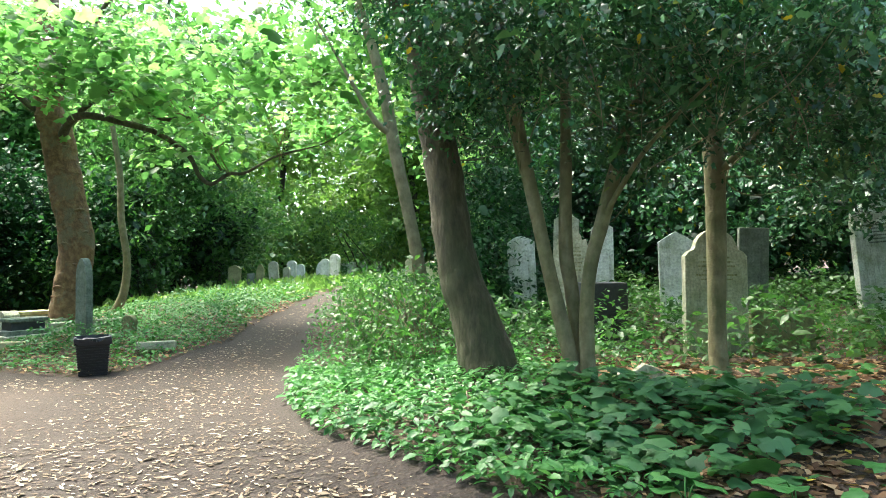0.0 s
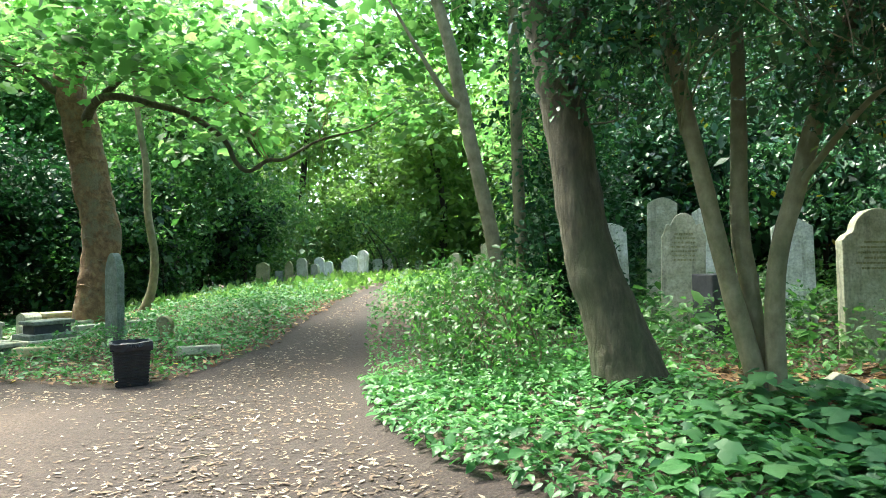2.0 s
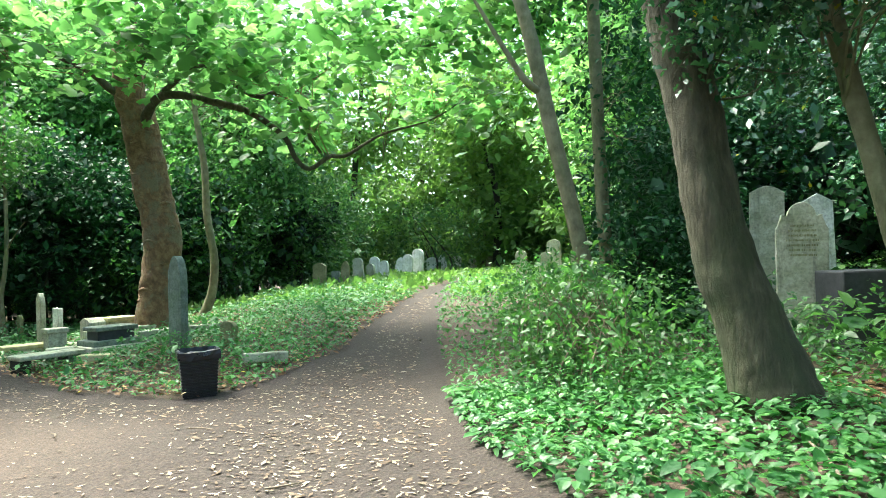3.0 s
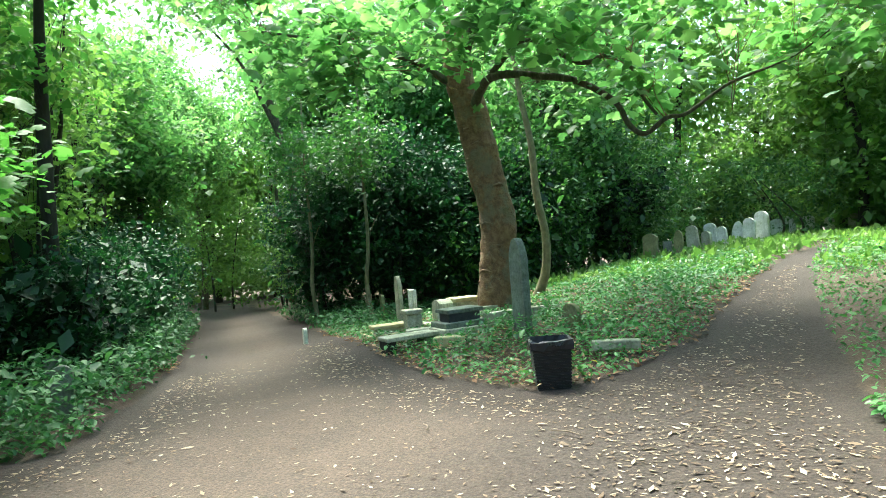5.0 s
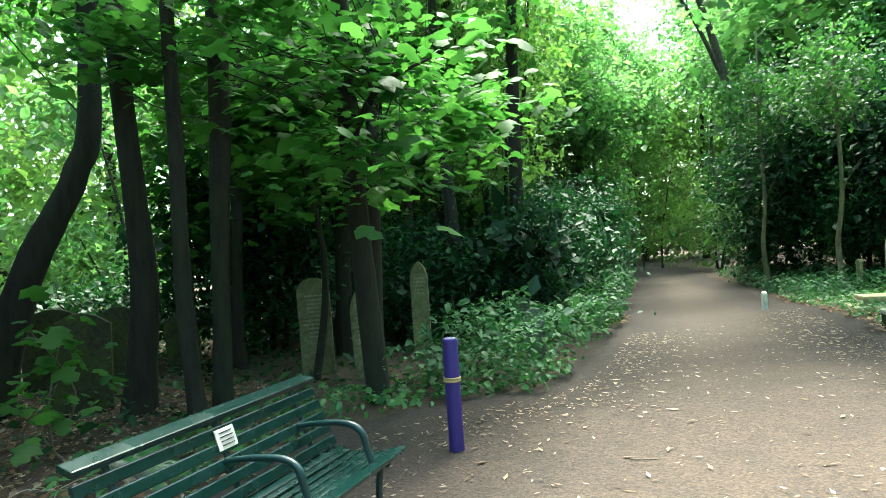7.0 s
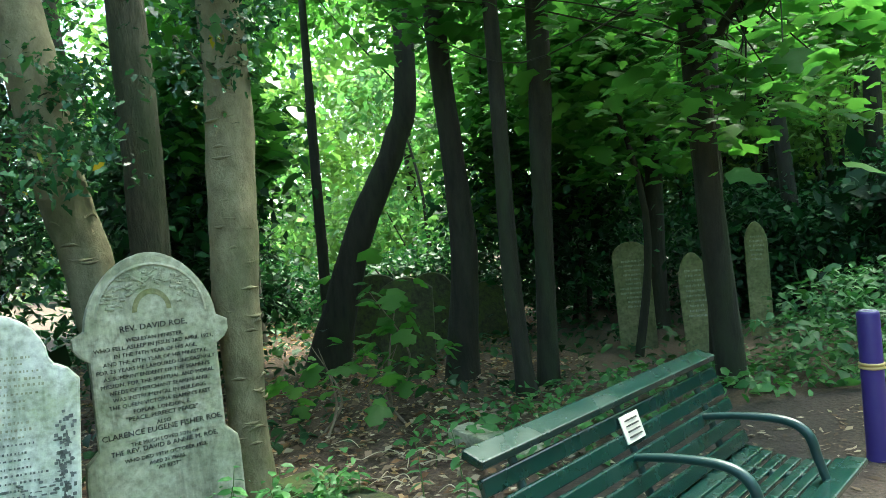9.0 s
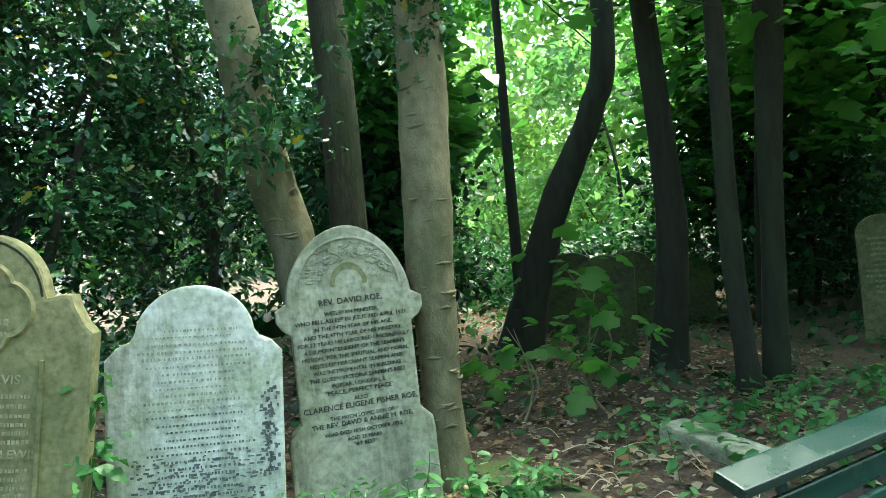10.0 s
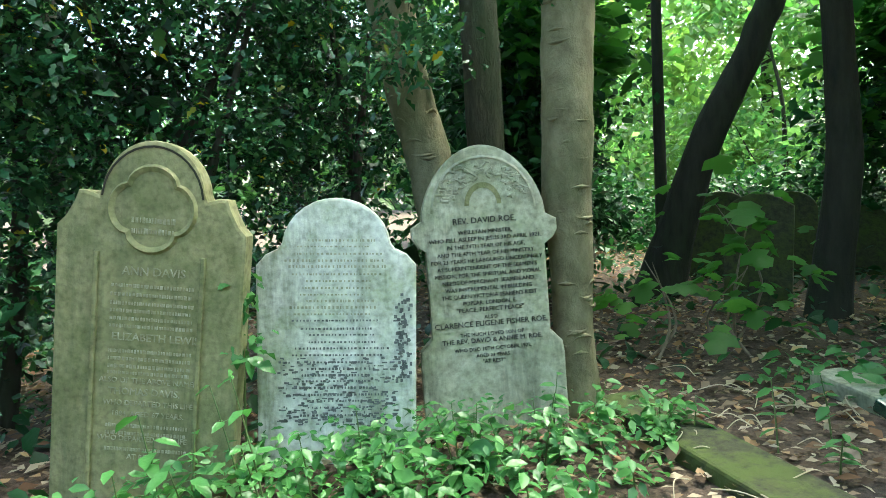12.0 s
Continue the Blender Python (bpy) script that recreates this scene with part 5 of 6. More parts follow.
bush("dark undergrowth at the back of the wood", [(-15.8, 4.0, 1.5, 1.3, 1.9, 1.7), (-16.4, 7.4, 0.9, 1.6, 1.6, 1.2), (-14.8, 7.2, 0.9, 1.0, 1.0, 1.0), (-11.5, -0.2, 2.0, 1.2, 1.0, 2.0), (-14.6, -1.6, 2.4, 1.6, 1.4, 2.4)], 900, 26, 0.12, M_DARK_LEAF, seed=81, stems=8, core=500, core_size=0.15)

# the hedge and trees behind the three headstones
# Dark leaves added to cover lit ground that should lie in shade.
bush("low dark undergrowth added as shade behind the holly hedge", [(-9.6, -3.6, 0.3, 1.6, 1.2, 0.9), (-7.2, -4.0, 0.3, 1.8, 1.2, 0.9), (-4.6, -4.2, 0.3, 1.8, 1.2, 0.9), (-12.0, -3.2, 0.3, 1.4, 1.2, 0.9)], 260, 20, 0.12, M_DARK_LEAF, seed=97, stems=6, core=120)
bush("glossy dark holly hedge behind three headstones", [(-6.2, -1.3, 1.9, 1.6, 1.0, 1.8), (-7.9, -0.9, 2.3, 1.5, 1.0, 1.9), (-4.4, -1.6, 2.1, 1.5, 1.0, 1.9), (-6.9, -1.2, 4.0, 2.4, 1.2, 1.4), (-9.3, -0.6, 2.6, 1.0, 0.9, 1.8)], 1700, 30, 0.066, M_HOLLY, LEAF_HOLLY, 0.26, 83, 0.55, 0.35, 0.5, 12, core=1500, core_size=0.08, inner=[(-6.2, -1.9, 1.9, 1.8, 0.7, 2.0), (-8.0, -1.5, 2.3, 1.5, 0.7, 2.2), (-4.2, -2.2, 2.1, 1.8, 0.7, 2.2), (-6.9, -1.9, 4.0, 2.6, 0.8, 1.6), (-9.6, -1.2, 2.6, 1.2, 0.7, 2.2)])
pale_trunk = tree("ivy_clad_tree", [[(-8.45, 1.68, -0.1, 0.15), (-8.46, 1.67, 0.45, 0.118), (-8.46, 1.68, 0.8, 0.122), (-8.46, 1.69, 1.44, 0.142), (-8.48, 1.72, 2.1, 0.142), (-8.49, 1.74, 2.7, 0.136), (-8.5, 1.7, 5.0, 0.11), (-8.4, 1.7, 8.0, 0.06)]],
     [(-8.5, 1.55, 2.9, 0.3, 0.35, 0.45), (-8.5, 1.5, 6.2, 1.8, 1.8, 1.5)], 230, 26, 0.07, M_HOLLY, M_BARK_SMOOTH, "smooth pale tree trunk with ivy and knots", LEAF_HOLLY, 0.26, 87, 24, 0.025, 0.05)
scars(pale_trunk, [(-8.46, 1.67, 0.2, 0.125), (-8.46, 1.68, 0.8, 0.122), (-8.46, 1.69, 1.44, 0.142), (-8.48, 1.72, 2.1, 0.142), (-8.49, 1.74, 2.7, 0.136)], M_BARK_SMOOTH, 8, 34, (-5, 3), 0.04)
leaning_trunk = tree("ivy_clad_tree", [[(-8.6, 1.0, -0.1, 0.18), (-8.53, 0.82, 0.9, 0.148), (-8.49, 0.74, 1.53, 0.143), (-8.43, 0.66, 2.0, 0.14), (-8.37, 0.58, 2.75, 0.145), (-8.25, 0.4, 4.5, 0.11), (-8.1, 0.2, 7.0, 0.06)]],
     [(-8.05, 0.75, 2.2, 0.3, 0.3, 0.35), (-8.0, 0, 5.6, 1.8, 1.6, 1.5)], 220, 26, 0.065, M_HOLLY, M_BARK_SMOOTH, "leaning pale trunk wrapped in ivy", LEAF_HOLLY, 0.24, 89, 20, 0.025, 0.05)
foliage("ivy_leaves", [(-8.44, 1.84, 3.05, 0.3, 0.3, 0.5), (-8.3, 1.75, 2.55, 0.12, 0.12, 0.2)], 34, 24, 0.06, M_HOLLY, pale_trunk, LEAF_HOLLY, 0.16, 121, 0.5, 0.45, 0.3)
foliage("ivy_leaves", [(-8.0, 0.95, 2.15, 0.35, 0.3, 0.22), (-8.25, 0.8, 2.6, 0.25, 0.25, 0.3)], 26, 22, 0.06, M_HOLLY, leaning_trunk, LEAF_HOLLY, 0.16, 123, 0.5, 0.45, 0.3)
scars(leaning_trunk, [(-8.49, 0.74, 1.53, 0.143), (-8.43, 0.66, 2.0, 0.14), (-8.37, 0.58, 2.75, 0.145)], M_BARK_SMOOTH, 9, 12, (-5, 3), 0.045)
tree("ivy_clad_tree", [[(-9.6, 0.5, -0.1, 0.17), (-9.6, 0.55, 1.5, 0.15), (-9.5, 0.6, 3.5, 0.14), (-9.4, 0.5, 7.0, 0.06)]], [(-9.4, 0.5, 5.8, 1.5, 1.5, 1.4)], 120, 24, 0.08, M_HOLLY, M_BARK, "grey ivy-clad trunk in the shade", LEAF_HOLLY, 0.3, 91, 14, 0.03, 0.1)
# Added dark leaves stand in for shade on the ground beyond the trunks.
bush("low dark undergrowth added as shade at the edge of the bright glade", [(-17.2, 1.6, 0.5, 1.2, 2.6, 0.9), (-18.5, -2.0, 0.5, 1.4, 2.2, 1.0), (-15.6, -3.2, 0.6, 1.6, 1.2, 1.1), (-18.0, 5.0, 0.6, 1.4, 1.6, 1.1)], 380, 22, 0.13, M_DARK_LEAF, seed=95, stems=6, core=300, core_size=0.15)
bush("sunlit bushes beyond the dark wood", [(-22.0, 5.0, 2.2, 1.6, 2.0, 2.4), (-22.5, 1.0, 1.4, 1.6, 2.0, 1.7), (-21.5, -3.0, 2.4, 1.6, 2.0, 2.6), (-22.5, 2.0, 5.4, 1.8, 3.0, 1.4)], 420, 16, 0.2, M_PLANE_LEAF, seed=105, stems=6, clump_r=0.55)
bush("sycamore leaves hanging in the dark wood", [(-14.6, 5.0, 3.2, 1.0, 1.7, 1.8), (-13.6, -0.6, 3.2, 1.0, 1.2, 2.2), (-12.0, 4.4, 3.2, 0.8, 1.0, 1.2), (-16.5, 4.0, 4.4, 1.2, 2.4, 1.8), (-11.0, 0.6, 3.4, 0.7, 0.7, 1.6), (-15.4, 3.6, 3.0, 0.8, 1.2, 1.6)], 560, 14, 0.15, M_MAPLE, LEAF_LOBED, 0.45, 93, 0.65, 0.45, 0.2, 5)

# Trees out of view, added so their crowns dim the light on the fork.
for i, (x, y, bx, by) in enumerate(((1.5, -3.5, -2.2, 0.6), (-0.6, -4.6, -4.4, 6.4))):
    tree("unseen_shade_tree", [[(x, y, -0.2, 0.26), (x, y, 2.5, 0.21), (x + 0.4 * (bx - x), y + 0.4 * (by - y), 7.0, 0.15), (bx, by, 9.5, 0.05)]],
         [(bx, by, 9.6, 3.2, 3.2, 1.0)], 260, 20, 0.21, M_WOOD_LEAF, M_BARK, "unseen tall tree added to shade the fork of the paths", LEAF_DIAMOND, 0.6, 340 + i, 12, 0.05, 0.15, twigs=20, group="trees over the fork", shell=0.2)

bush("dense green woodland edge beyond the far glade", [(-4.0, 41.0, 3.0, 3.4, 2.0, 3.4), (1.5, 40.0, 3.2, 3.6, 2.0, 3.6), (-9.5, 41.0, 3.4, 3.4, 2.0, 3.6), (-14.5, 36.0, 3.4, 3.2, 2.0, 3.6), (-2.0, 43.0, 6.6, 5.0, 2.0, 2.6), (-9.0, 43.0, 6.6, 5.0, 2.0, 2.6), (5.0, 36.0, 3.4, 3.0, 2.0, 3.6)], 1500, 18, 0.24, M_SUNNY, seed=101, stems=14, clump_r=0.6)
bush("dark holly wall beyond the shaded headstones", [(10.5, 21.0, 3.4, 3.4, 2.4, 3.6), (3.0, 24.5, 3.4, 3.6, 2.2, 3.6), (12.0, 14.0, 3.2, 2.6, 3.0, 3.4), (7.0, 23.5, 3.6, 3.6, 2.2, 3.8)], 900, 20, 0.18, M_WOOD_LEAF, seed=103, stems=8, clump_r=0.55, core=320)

# boughs arching over the broad path
tree("woodland_tree", [[(-21.6, 20.8, -0.6, 0.22), (-21.4, 20.4, 3.0, 0.18), (-20.8, 19.2, 6.5, 0.13), (-20.2, 17.5, 9.5, 0.07)]],
     [(-19.8, 15.6, 9.6, 3.0, 3.0, 1.5), (-20.6, 18.0, 10.5, 2.6, 2.6, 1.6)], 330, 12, 0.16, M_PLANE_LEAF, M_BARK, "tall leafy tree arching over the broad path", LEAF_DIAMOND, 0.6, 351, 10, 0.05, 0.1,
     [[(-20.9, 19.3, 6.2, 0.08), (-20.2, 17.4, 8.2, 0.05), (-19.4, 15.0, 9.3, 0.02)]], 60, group="trees over the broad path", shell=0.2)
for i, (x, y, cx, cy) in enumerate(((-15.2, 9.1, -13.4, 8.6), (-17.6, 8.4, -15.4, 8.2))):
    tree("woodland_tree", [[(x, y, -0.3, 0.17), (x + 0.1, y, 2.5, 0.13), (0.6 * x + 0.4 * cx, 0.6 * y + 0.4 * cy, 5.0, 0.1), (cx, cy, 7.4, 0.04)]],
         [(cx, cy, 7.0, 2.6, 2.4, 1.1), (0.5 * (x + cx), cy, 5.2, 1.5, 1.5, 0.6)], 130, 15, 0.14, M_MAPLE, M_BARK_DARK, "dark leafy tree overhanging the bank of the broad path", LEAF_DIAMOND, 0.5, 361 + i, 10, 0.05, 0.1, twigs=50, group="trees over the broad path", shell=0.2)

# ring of distant woodland; unseen trees south and east added to enclose the light
ring_rng = random.Random(31)
FAR = [(1.5, 33, 1), (2, 26, 0), (6, 24, 0), (10, 20, 0), (-6, 40, 1), (0, 37, 1), (-12, 36, 1), (-18, 30, 0), (-23, 31, 1), (-29, 34, 1), (-36, 31, 1), (-41, 24, 1), (-37, 15, 1), (-30, 15, 0), (-27, 11, 0), (-34, 38, 1), (-44, 31, 1), (-38.5, 28.5, 1), (-40, 37, 0),
       (-24, 7.5, 0), (-27.5, 0.5, 1), (-34, -4.5, 1), (-22, -6, 1), (-16, -8, 0), (-10, -7, 0), (-4, -7, 0), (3, -8, 0), (10, -6, 0), (15, 2, 0), (15, 10, 0), (14, 17, 0), (7, 31, 1), (-21, 24.5, 0), (-13.5, 27, 0), (-4, 46, 1), (-10, 45, 1), (-16, 40, 1), (3, 44, 0), (-24, 40, 0), (-5, 36, 1)]
# Sunny trees take the lighter leaf, so their sunlight is in the colour.
for i, (x, y, sunny) in enumerate(FAR):
    g = gz(x, y)
    h = ring_rng.uniform(12, 16)
    r = ring_rng.uniform(3.2, 4.2)
    tree("distant_tree", [[(x, y, g - 0.2, 0.22), (x + ring_rng.uniform(-0.3, 0.3), y, g + h * 0.3, 0.17), (x + ring_rng.uniform(-0.8, 0.8), y, g + h * 0.7, 0.1), (x, y, g + h, 0.04)]],
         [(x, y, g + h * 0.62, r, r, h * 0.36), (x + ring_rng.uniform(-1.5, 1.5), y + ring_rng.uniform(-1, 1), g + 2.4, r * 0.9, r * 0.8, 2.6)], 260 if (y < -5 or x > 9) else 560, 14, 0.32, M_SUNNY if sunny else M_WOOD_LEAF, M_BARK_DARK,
         "leafy woodland tree in the distance", LEAF_DIAMOND, 0.8, 100 + i, 8, 0.06, 0.1, twigs=14, group="distant woodland", shell=0.4)
# the deep wood all round, beyond what can be told apart, added to block low sky light
deep_rng = np.random.RandomState(59)
deep_a = deep_rng.rand(26000) * 2 * np.pi
deep_r = 52 + 9 * deep_rng.rand(26000)
deep_x, deep_y = -8 + deep_r * np.cos(deep_a), 13 + deep_r * np.sin(deep_a)
deep_top = 13 + 3.0 * np.sin(7 * deep_a) + 2.0 * np.sin(17 * deep_a + 1)
deep_z = hgt(deep_x, deep_y) + deep_top * deep_rng.rand(26000) ** 0.9
deep_v, deep_f = leaves(np.stack([deep_x, deep_y, deep_z], 1), 1.15, LEAF_DIAMOND, deep_rng, 0.4, 0.3)
tagged(put_mesh("far_woods", mesh_of("far_woods", deep_v, deep_f, M_WOOD_LEAF)), "deep green woodland closing every distant view, added to block low sky", "woods", kind="stuff")
# trees between the clearing and the ring, seen as layered crowns
MID = [(-24.8, 15.0, 8.6, 1), (-29.8, 18.8, 9.2, 1), (-23.0, 11.2, 8.2, 1), (-23.0, 22.6, 8.4, 1), (-18.2, 23.6, 9.5, 1), (-20.5, 27.0, 4.5, 0), (-12.5, 23.5, 6.0, 1), (-22.5, 11.0, 6.0, 0), (-19.0, 8.0, 6.5, 0), (-26.5, 17.0, 6.5, 1), (0.6, 19.5, 6.2, 1), (4.0, 21.0, 6.0, 0), (-17.5, 23.0, 7.4, 1), (-29.0, 26.2, 11.5, 1), (-34.0, 24.5, 10.0, 1), (-32.5, 21.5, 11.0, 1)]
# Sunny crowns take plane leaf, its lighter colour painting in their brightness.
for i, (x, y, zc, sunny) in enumerate(MID):
    g = gz(x, y)
    tree("woodland_tree", [[(x, y, g - 0.2, 0.18), (x + ring_rng.uniform(-0.3, 0.3), y, g + 2.5, 0.13), (x + ring_rng.uniform(-0.6, 0.6), y, g + 5.5, 0.09), (x, y, g + 9.5, 0.03)]],
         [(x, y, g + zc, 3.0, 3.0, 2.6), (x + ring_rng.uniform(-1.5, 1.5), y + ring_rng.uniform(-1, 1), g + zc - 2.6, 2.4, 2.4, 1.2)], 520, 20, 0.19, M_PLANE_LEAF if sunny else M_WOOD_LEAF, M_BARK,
         "leafy woodland tree with a thin dark trunk", LEAF_DIAMOND, 0.6, 160 + i, 8, 0.06, 0.1, twigs=26, group="middle woodland", shell=0.4, flat=0.55)


# ---- ground cover ----
def scatter(name, label, box_xy, n, size, mat, shape, height, seed, category, keep=None, flat=0.6, droop=0.25, clump=0.0, stems=False, lift=0.02, spread=0.35):
    """Leaves of low plants over a stretch of ground, as one thing nobody could count."""
    rng = np.random.RandomState(seed)
    x0, x1, y0, y1 = box_xy
    x, y = rng.uniform(x0, x1, n), rng.uniform(y0, y1, n)
    if keep is not None:
        k = keep(x, y)
        x, y = x[k], y[k]
    patch = 0.55 + 0.45 * np.sin(1.9 * x + 2.3 * np.sin(0.8 * y)) * np.sin(2.1 * y + 1.7 * np.sin(1.1 * x))
    z = hgt(x, y) + lift + height * rng.rand(len(x)) ** 0.8 * (0.35 + 0.65 * patch)
    v, f = leaves(np.stack([x, y, z], 1), size, shape, rng, droop, flat, spread)
    return tagged(put_mesh(name, mesh_of(name, v, f, mat)), label, category, kind="stuff")


def off_path(margin):
    return lambda x, y: inside(x, y) < -margin


scatter("ground_cover", "bright green round-leaved ground cover beside the path", (-3.2, 1.2, 5.4, 10.5), 15000, 0.075, M_HERB, LEAF_OVAL, 0.2, 201, "undergrowth", lambda x, y: (inside(x, y) < 0.12) & (x + 0.2 * y < 1.9), 0.72)
scatter("sycamore_seedlings", "dark green lobed seedlings in front of the stems", (-0.9, 3.2, 5.6, 8.6), 2000, 0.11, M_NETTLE, LEAF_LOBED, 0.42, 202, "undergrowth", lambda x, y: (inside(x, y) < -0.25) & (np.hypot((x - 1.0) / 1.5, (y - 6.7) / 1.1) < 1), 0.75)
scatter("sycamore_seedlings", "sparse seedlings on the leaf-strewn bank", (0.8, 6.0, 5.2, 9.5), 420, 0.1, M_HERB, LEAF_LOBED, 0.2, 204, "undergrowth", lambda x, y: inside(x, y) < -0.1, 0.8)
scatter("bramble", "tangled bramble and herbs by the narrow path", (-5.0, 1.5, 8.5, 22), 21000, 0.052, M_HERB, LEAF_OVAL, 0.5, 203, "undergrowth", off_path(0.0))
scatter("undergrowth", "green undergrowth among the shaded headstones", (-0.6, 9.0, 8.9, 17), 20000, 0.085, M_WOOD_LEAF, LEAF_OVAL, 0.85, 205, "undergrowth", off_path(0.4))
scatter("undergrowth", "low weeds and ivy among the graves by the fork", (-15, -5.2, 10.3, 20), 25000, 0.06, M_HERB, LEAF_OVAL, 0.2, 207, "undergrowth", off_path(-0.02))
scatter("leaf_litter", "brown dead leaves and earth among the graves", (-15, -4.8, 10.2, 19), 14000, 0.07, M_DEAD_BROWN, LEAF_DIAMOND, 0.06, 208, "leaf litter", off_path(-0.1), 0.75, 0.0)
scatter("undergrowth", "taller weeds and bramble behind the bin", (-8.6, -4.9, 11.6, 20), 9000, 0.06, M_HERB, LEAF_OVAL, 0.5, 206, "undergrowth", off_path(0.25))
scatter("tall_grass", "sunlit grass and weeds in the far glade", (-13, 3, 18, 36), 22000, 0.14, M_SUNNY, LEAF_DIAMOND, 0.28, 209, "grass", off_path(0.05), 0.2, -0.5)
scatter("nettles", "bank of nettles along the broad path", (-24, -9.5, 3.8, 17), 70000, 0.085, M_NETTLE, LEAF_OVAL, 0.95, 211, "nettles", lambda x, y: (inside(x, y) < 0.0) & (inside(x, y) > -2.0) & (y > 0.62 * (-x) - 1.0) & (y < 0.72 * (-x) + 1.2))
scatter("nettles", "nettles at the foot of the evergreen thicket", (-24, -13.4, 13.5, 20), 15000, 0.085, M_NETTLE, LEAF_OVAL, 0.6, 212, "nettles", lambda x, y: (inside(x, y) < -0.1) & (y > 0.72 * (-x) + 1.2))
scatter("ivy", "ivy and low weeds along the edge of the dark wood", (-13.5, -5.5, 0.2, 7.5), 9000, 0.085, M_HERB, LEAF_OVAL, 0.22, 213, "undergrowth", lambda x, y: (inside(x, y) < 0.02) & (inside(x, y) > -1.5) & (np.hypot(x + 8.3, y - 2.3) > 1.0))
scatter("undergrowth", "weeds on the floor of the wood", (-22, -3, -6, 9), 9000, 0.11, M_DARK_LEAF, LEAF_OVAL, 0.25, 215, "undergrowth", off_path(1.6))
scatter("herbs", "pale green herbs at the foot of three headstones", (-8.2, -5.6, 0.5, 2.4), 3400, 0.05, M_HERB, LEAF_OVAL, 0.4, 217, "undergrowth", lambda x, y: (np.abs((x + 6.95) * 0.78 + (y - 1.2) * 0.62) < 0.42))
litter_rng = np.random.RandomState(77)


def on_path(x, y):
    d = inside(x, y)
    quiet = smooth01((d - 0.6) / 0.9) * smooth01((-x - 4.0) / 2.0)
    drift = 0.5 + 0.5 * np.sin(1.3 * x + 2.1 * np.sin(0.9 * y)) * np.sin(1.6 * y + 1.2 * np.sin(1.4 * x))
    return (d > -0.25) & (litter_rng.rand(len(x)) < (1 - 0.86 * quiet) * (0.35 + 0.65 * drift))


scatter("leaf_litter", "pale dead leaves scattered on the path", (-13, 6, -3, 20), 165000, 0.052, M_DEAD, LEAF_SLIM, 0.01, 219, "leaf litter", on_path, 0.91, 0.0, lift=-0.024, spread=0.32)
scatter("leaf_litter", "brown and yellow dead leaves thick on the bank", (0.2, 7.0, 4.6, 9.4), 11000, 0.075, M_DEAD_BROWN, LEAF_DIAMOND, 0.03, 222, "leaf litter", lambda x, y: (inside(x, y) < 0.3) & (x + 0.3 * y > 2.4), 0.8, 0.0, spread=0.4)
scatter("leaf_litter", "dense pale and brown dead leaves over the fork", (-4.2, 3.0, 2.4, 7.2), 6000, 0.056, M_DEAD, LEAF_SLIM, 0.012, 220, "leaf litter", lambda x, y: (inside(x, y) > -0.3) & (x + 0.5 * y > -1.6), 0.9, 0.0, lift=-0.022, spread=0.35)
scatter("leaf_litter", "pale and brown dead leaves between the dark trunks", (-12.5, -5.2, -1.6, 4.2), 9000, 0.055, M_DEAD, LEAF_DIAMOND, 0.03, 225, "leaf litter", lambda x, y: inside(x, y) < 0.05, 0.75, 0.0)
scatter("leaf_litter", "brown dead leaves on the woodland floor", (-20, 6, -4, 14), 42000, 0.06, M_DEAD_BROWN, LEAF_DIAMOND, 0.03, 221, "leaf litter", lambda x, y: (inside(x, y) < 0) & ((x > 0.2) | (y < 4)), 0.75, 0.0)


# ---- the leaf-strewn bank under the hollies ----
def broken_stone(x, y, rz):
    root = tagged(empty("broken_headstone", x, y, gz(x, y) - 0.1, rz, 0, -12), "broken pale headstone fragment half sunk in leaves", "headstone")
    pts = [(-0.26, 0), (-0.27, 0.2), (-0.2, 0.26), (-0.12, 0.22), (-0.04, 0.24), (0.06, 0.28), (0.16, 0.22), (0.27, 0.12), (0.28, 0)]
    part("slab", slab_bm(pts, 0.1, 0.015), M_STONE_PALE, root)


LEAF_DOCK = (np.array([(0.0, 0.0, 0.0)] + [(0.5 - 0.55 * math.cos(a), 0.5 * math.sin(a), 0.06 * math.sin(3 * a)) for a in np.linspace(0.35, 2 * math.pi - 0.35, 12)] + [(0.45, 0.0, 0.05)]),
             np.array([(i, i + 1, 13) for i in range(12)] + [(12, 0, 13)]))


def dock_plant(x, y, seed, size, count):
    """A rosette of broad round leaves on short stalks."""
    rng = np.random.RandomState(seed)
    root = tagged(empty("broad_leaved_plant", 0, 0, 0), "rosette of broad round bright green leaves in leaf litter", "plant", "broad-leaved plants on the bank")
    g = gz(x, y)
    for i in range(count):
        a = 2 * math.pi * (i + 0.6 * rng.rand()) / count
        r, h = size * rng.uniform(0.25, 0.5), rng.uniform(0.07, 0.2)
        bx, by, bz = x + r * math.cos(a), y + r * math.sin(a), g + h
        tubes("stalk", [[(x, y, g - 0.02, 0.006), (x + 0.5 * r * math.cos(a), y + 0.5 * r * math.sin(a), g + 0.7 * h, 0.005), (bx, by, bz, 0.004)]], M_HERB, root, 5)
        m = Matrix.Translation((bx, by, bz)) @ Euler((rng.randn() * 0.15, 0.2 + rng.randn() * 0.15, a)).to_matrix().to_4x4() @ Matrix.Scale(size * rng.uniform(0.7, 1.15), 4)
        put_mesh("leaf", mesh_of("leaf", [m @ Vector(v) for v in LEAF_DOCK[0]], LEAF_DOCK[1], M_HERB, True), root)


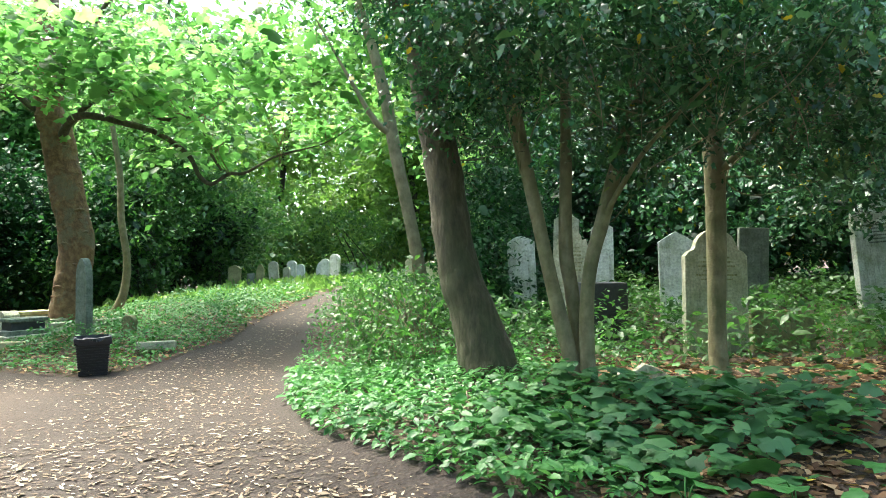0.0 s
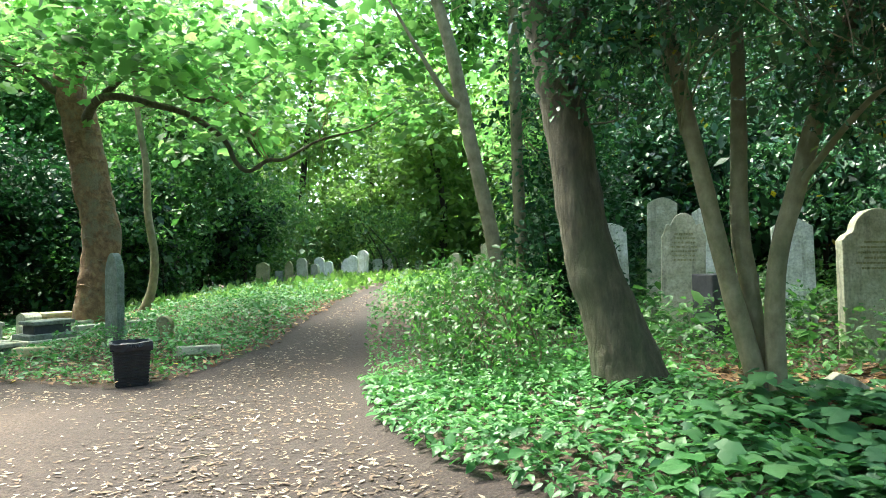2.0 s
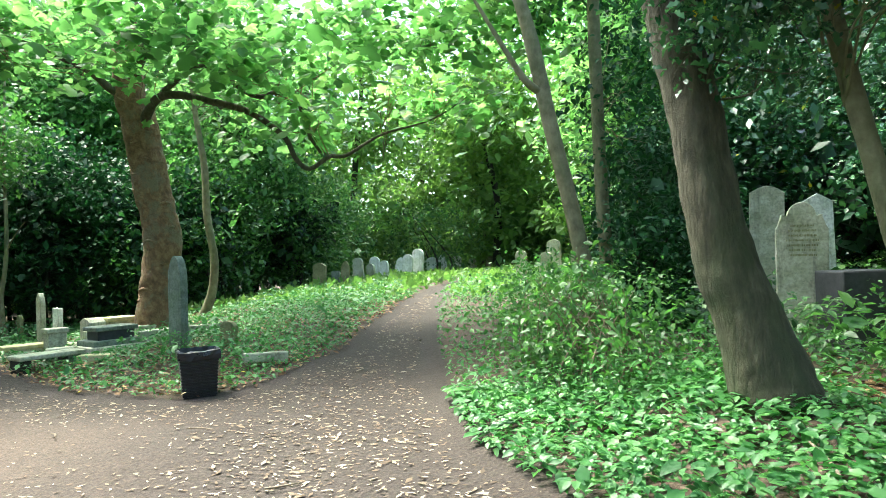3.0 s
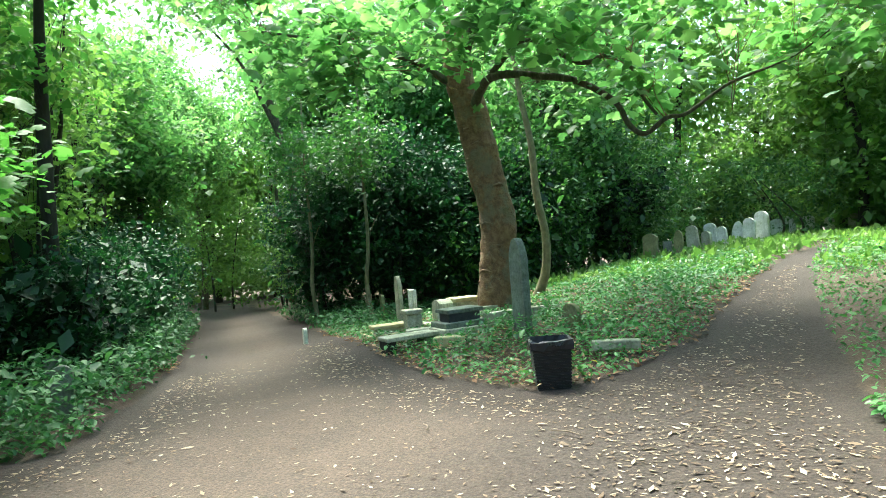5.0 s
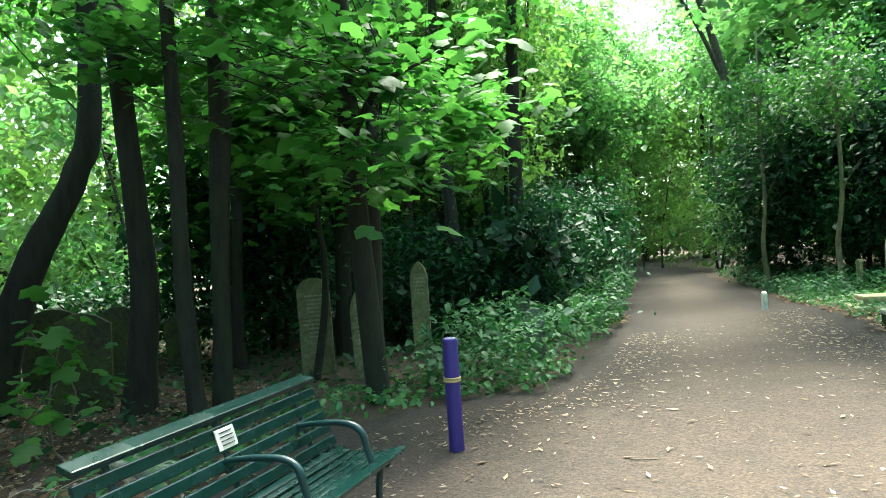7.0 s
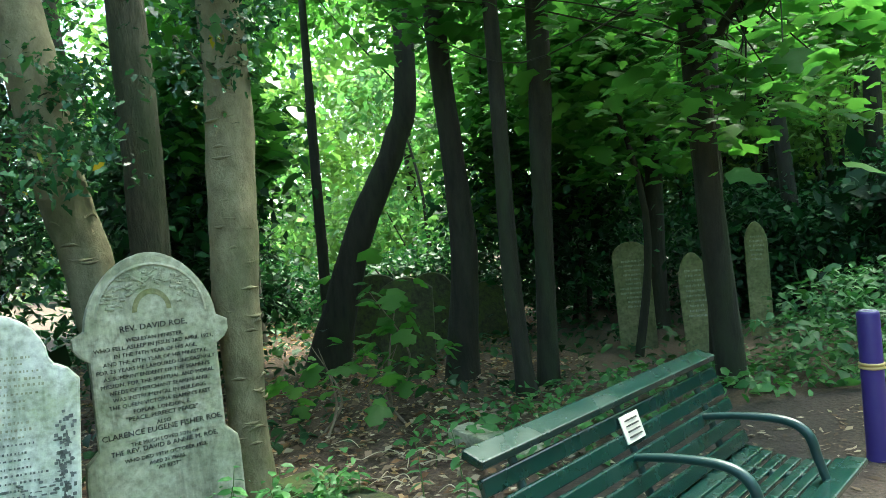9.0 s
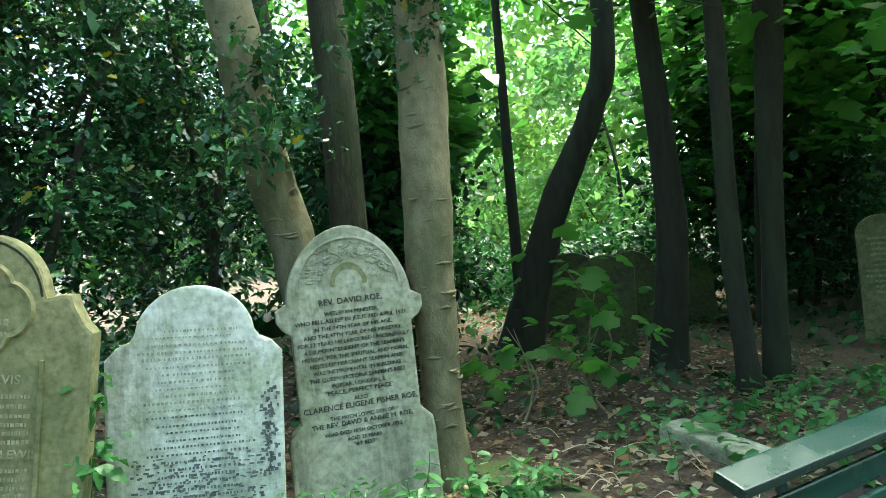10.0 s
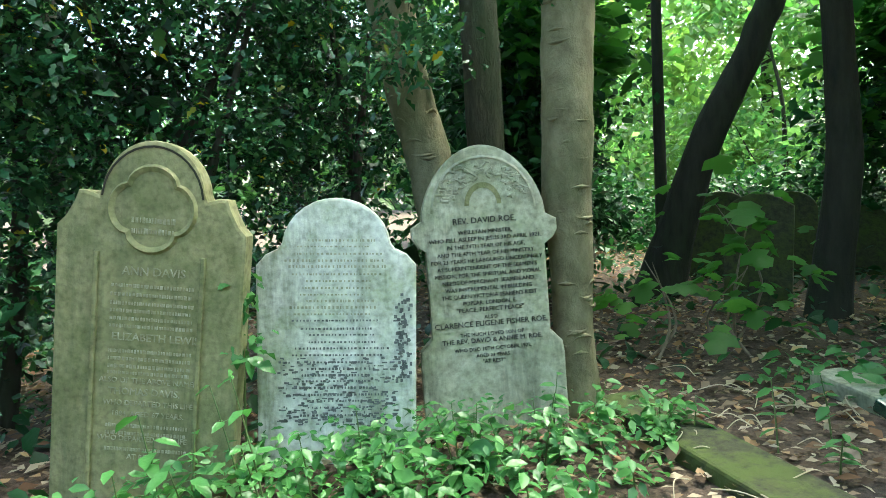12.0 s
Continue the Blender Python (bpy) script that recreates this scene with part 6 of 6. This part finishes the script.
def hanging_twigs(count, seed):
    """Bare thin shoots hanging out of the holly crowns."""
    rng = random.Random(seed)
    for i in range(count):
        x, y, z = rng.uniform(0.2, 4.2), rng.uniform(6.4, 7.6), rng.uniform(3.2, 3.9)
        dx, dy, drop = rng.uniform(-0.5, 0.5), rng.uniform(-0.3, 0.3), rng.uniform(0.5, 1.1)
        st = tubes("hanging_shoot", [[(x, y, z, 0.006), (x + 0.35 * dx, y + 0.35 * dy, z - 0.3 * drop, 0.005), (x + 0.8 * dx, y + 0.8 * dy, z - 0.75 * drop, 0.004), (x + 0.9 * dx, y + dy, z - drop, 0.002)]], M_TWIG, None, 5)
        tagged(st, "thin bare shoot hanging from the holly crown", "twig", "hanging shoots")


broken_stone(1.1, 8.16, 8)
for i, (x, y, size, count) in enumerate(((2.95, 5.75, 0.2, 6), (1.35, 5.3, 0.19, 6), (0.75, 5.35, 0.17, 5), (2.2, 5.55, 0.15, 5), (3.3, 6.6, 0.17, 5), (0.1, 5.7, 0.16, 5), (2.6, 5.2, 0.13, 4), (3.8, 5.9, 0.15, 5), (-0.5, 6.2, 0.15, 5), (2.0, 6.4, 0.13, 5))):
    dock_plant(x, y, 700 + i, size, count)
hanging_twigs(16, 41)


# ---- small plants and debris by the three headstones and the path edges ----
def seedling(x, y, h, pairs, size, seed, mat, label, lean=0.0, z=None):
    """A young plant: a stem with paired leaflets and one at the tip."""
    rng = np.random.RandomState(seed)
    g = gz(x, y) if z is None else z
    root = tagged(empty("seedling", 0, 0, 0), label, "plant", "seedlings by the stones")
    a = rng.rand() * 6.28
    dx, dy = lean * math.cos(a), lean * math.sin(a)
    stem = [(x, y, g - 0.02, 0.005), (x + 0.4 * dx, y + 0.4 * dy, g + 0.5 * h, 0.004), (x + dx, y + dy, g + h, 0.002)]
    tubes("stem", [stem], M_STEM, root, 5)
    tv, tf = LEAF_OVAL
    for i in range(2 * pairs + 1):
        f = 1.0 if i == 2 * pairs else 0.35 + 0.6 * (i // 2) / max(1, pairs - 0.5)
        s = size * (0.75 + 0.5 * rng.rand())
        yaw = a + (0 if i == 2 * pairs else (1.5 if i % 2 else -1.5)) + rng.randn() * 0.3
        m = Matrix.Translation((x + f * f * dx, y + f * f * dy, g + f * h)) @ Euler((rng.randn() * 0.25, 0.25 + rng.randn() * 0.2, yaw)).to_matrix().to_4x4() @ Matrix.Scale(s, 4)
        me = mesh_of("leaf", [m @ Vector(v) for v in tv], tf, mat, True)
        put_mesh("leaf", me, root)
    return root


M_STEM = paint_material("green_stem", (0.07, 0.12, 0.03), 0.6, (0.1, 0.08, 0.04))
plants = random.Random(91)
for i in range(46):
    u = plants.random()
    x, y = -6.15 - 2.1 * u + plants.uniform(-0.1, 0.1), 0.62 + 1.55 * u + plants.uniform(-0.1, 0.35)
    seedling(x, y, plants.uniform(0.14, 0.42) if u > 0.25 else plants.uniform(0.35, 0.75), plants.randint(2, 4), plants.uniform(0.06, 0.11), 600 + i, M_HERB, "fresh green seedling in front of the headstones", plants.uniform(0.02, 0.12))
for i, (x, y, h) in enumerate(((-7.05, 2.05, 0.3), (-8.2, 2.75, 0.34), (-8.5, 2.95, 0.3), (-8.0, 3.0, 0.22), (-8.85, 2.75, 0.3), (-7.5, 2.3, 0.2), (-9.1, 3.5, 0.25), (-8.8, 3.75, 0.2), (-9.4, 3.6, 0.3))):
    seedling(x, y, h, 4, 0.08, 470 + i, M_HERB, "fresh green seedling in leaf litter", 0.06)
sprig = tagged(empty("ivy_sprig", 0, 0, 0), "fresh green ivy sprig climbing between two headstones", "ivy")
tubes("stem", [[(-6.93, 0.62, 0.0, 0.007), (-6.96, 0.62, 0.45, 0.006), (-6.99, 0.66, 0.85, 0.004), (-6.96, 0.64, 1.12, 0.002)]], M_STEM, sprig, 5)
foliage("leaves", [(-6.96, 0.64, 0.95, 0.1, 0.1, 0.16), (-6.93, 0.66, 0.7, 0.14, 0.1, 0.1)], 12, 8, 0.075, M_HERB, sprig, LEAF_HOLLY, 0.07, 131, 0.5, 0.5, 0.2)
straw = random.Random(12)
for i in range(40):
    x, y, a, ln = -8.3 + straw.uniform(-0.8, 0.9), 2.75 + straw.uniform(-0.6, 0.6), straw.uniform(0, 6.28), straw.uniform(0.1, 0.28)
    z = gz(x, y) + straw.uniform(0.02, 0.09)
    st = tubes("dry_stalk", [[(x, y, z, 0.003), (x + 0.5 * ln * math.cos(a), y + 0.5 * ln * math.sin(a), z + 0.03, 0.003), (x + ln * math.cos(a + 0.3), y + ln * math.sin(a + 0.3), z - 0.01, 0.002)]], M_STRAW, None, 4)
    tagged(st, "pale dry stalk lying in leaf litter", "dry stalk", "dry stalks")
for i, (x, y, a, ln, r) in enumerate(((-0.75, 6.6, 1.2, 0.7, 0.014), (-4.0, 7.4, 0.4, 0.25, 0.008), (-6.6, 8.6, 2.2, 0.22, 0.009), (-7.6, 6.3, 0.9, 0.18, 0.007), (-5.2, 8.9, 2.8, 0.3, 0.008), (-3.2, 6.2, 1.7, 0.2, 0.007))):
    z = gz(x, y)
    up = 0.18 if i == 0 else 0.0
    st = tubes("fallen_stick", [[(x, y, z + 0.005, r), (x + 0.5 * ln * math.cos(a), y + 0.5 * ln * math.sin(a), z + 0.01 + up * 0.6, r * 0.9), (x + ln * math.cos(a + 0.2), y + ln * math.sin(a + 0.2), z + 0.005 + up, r * 0.5)]], M_TWIG, None, 6, 0.1)
    tagged(st, "small dead stick lying at the path edge", "stick", "fallen sticks")
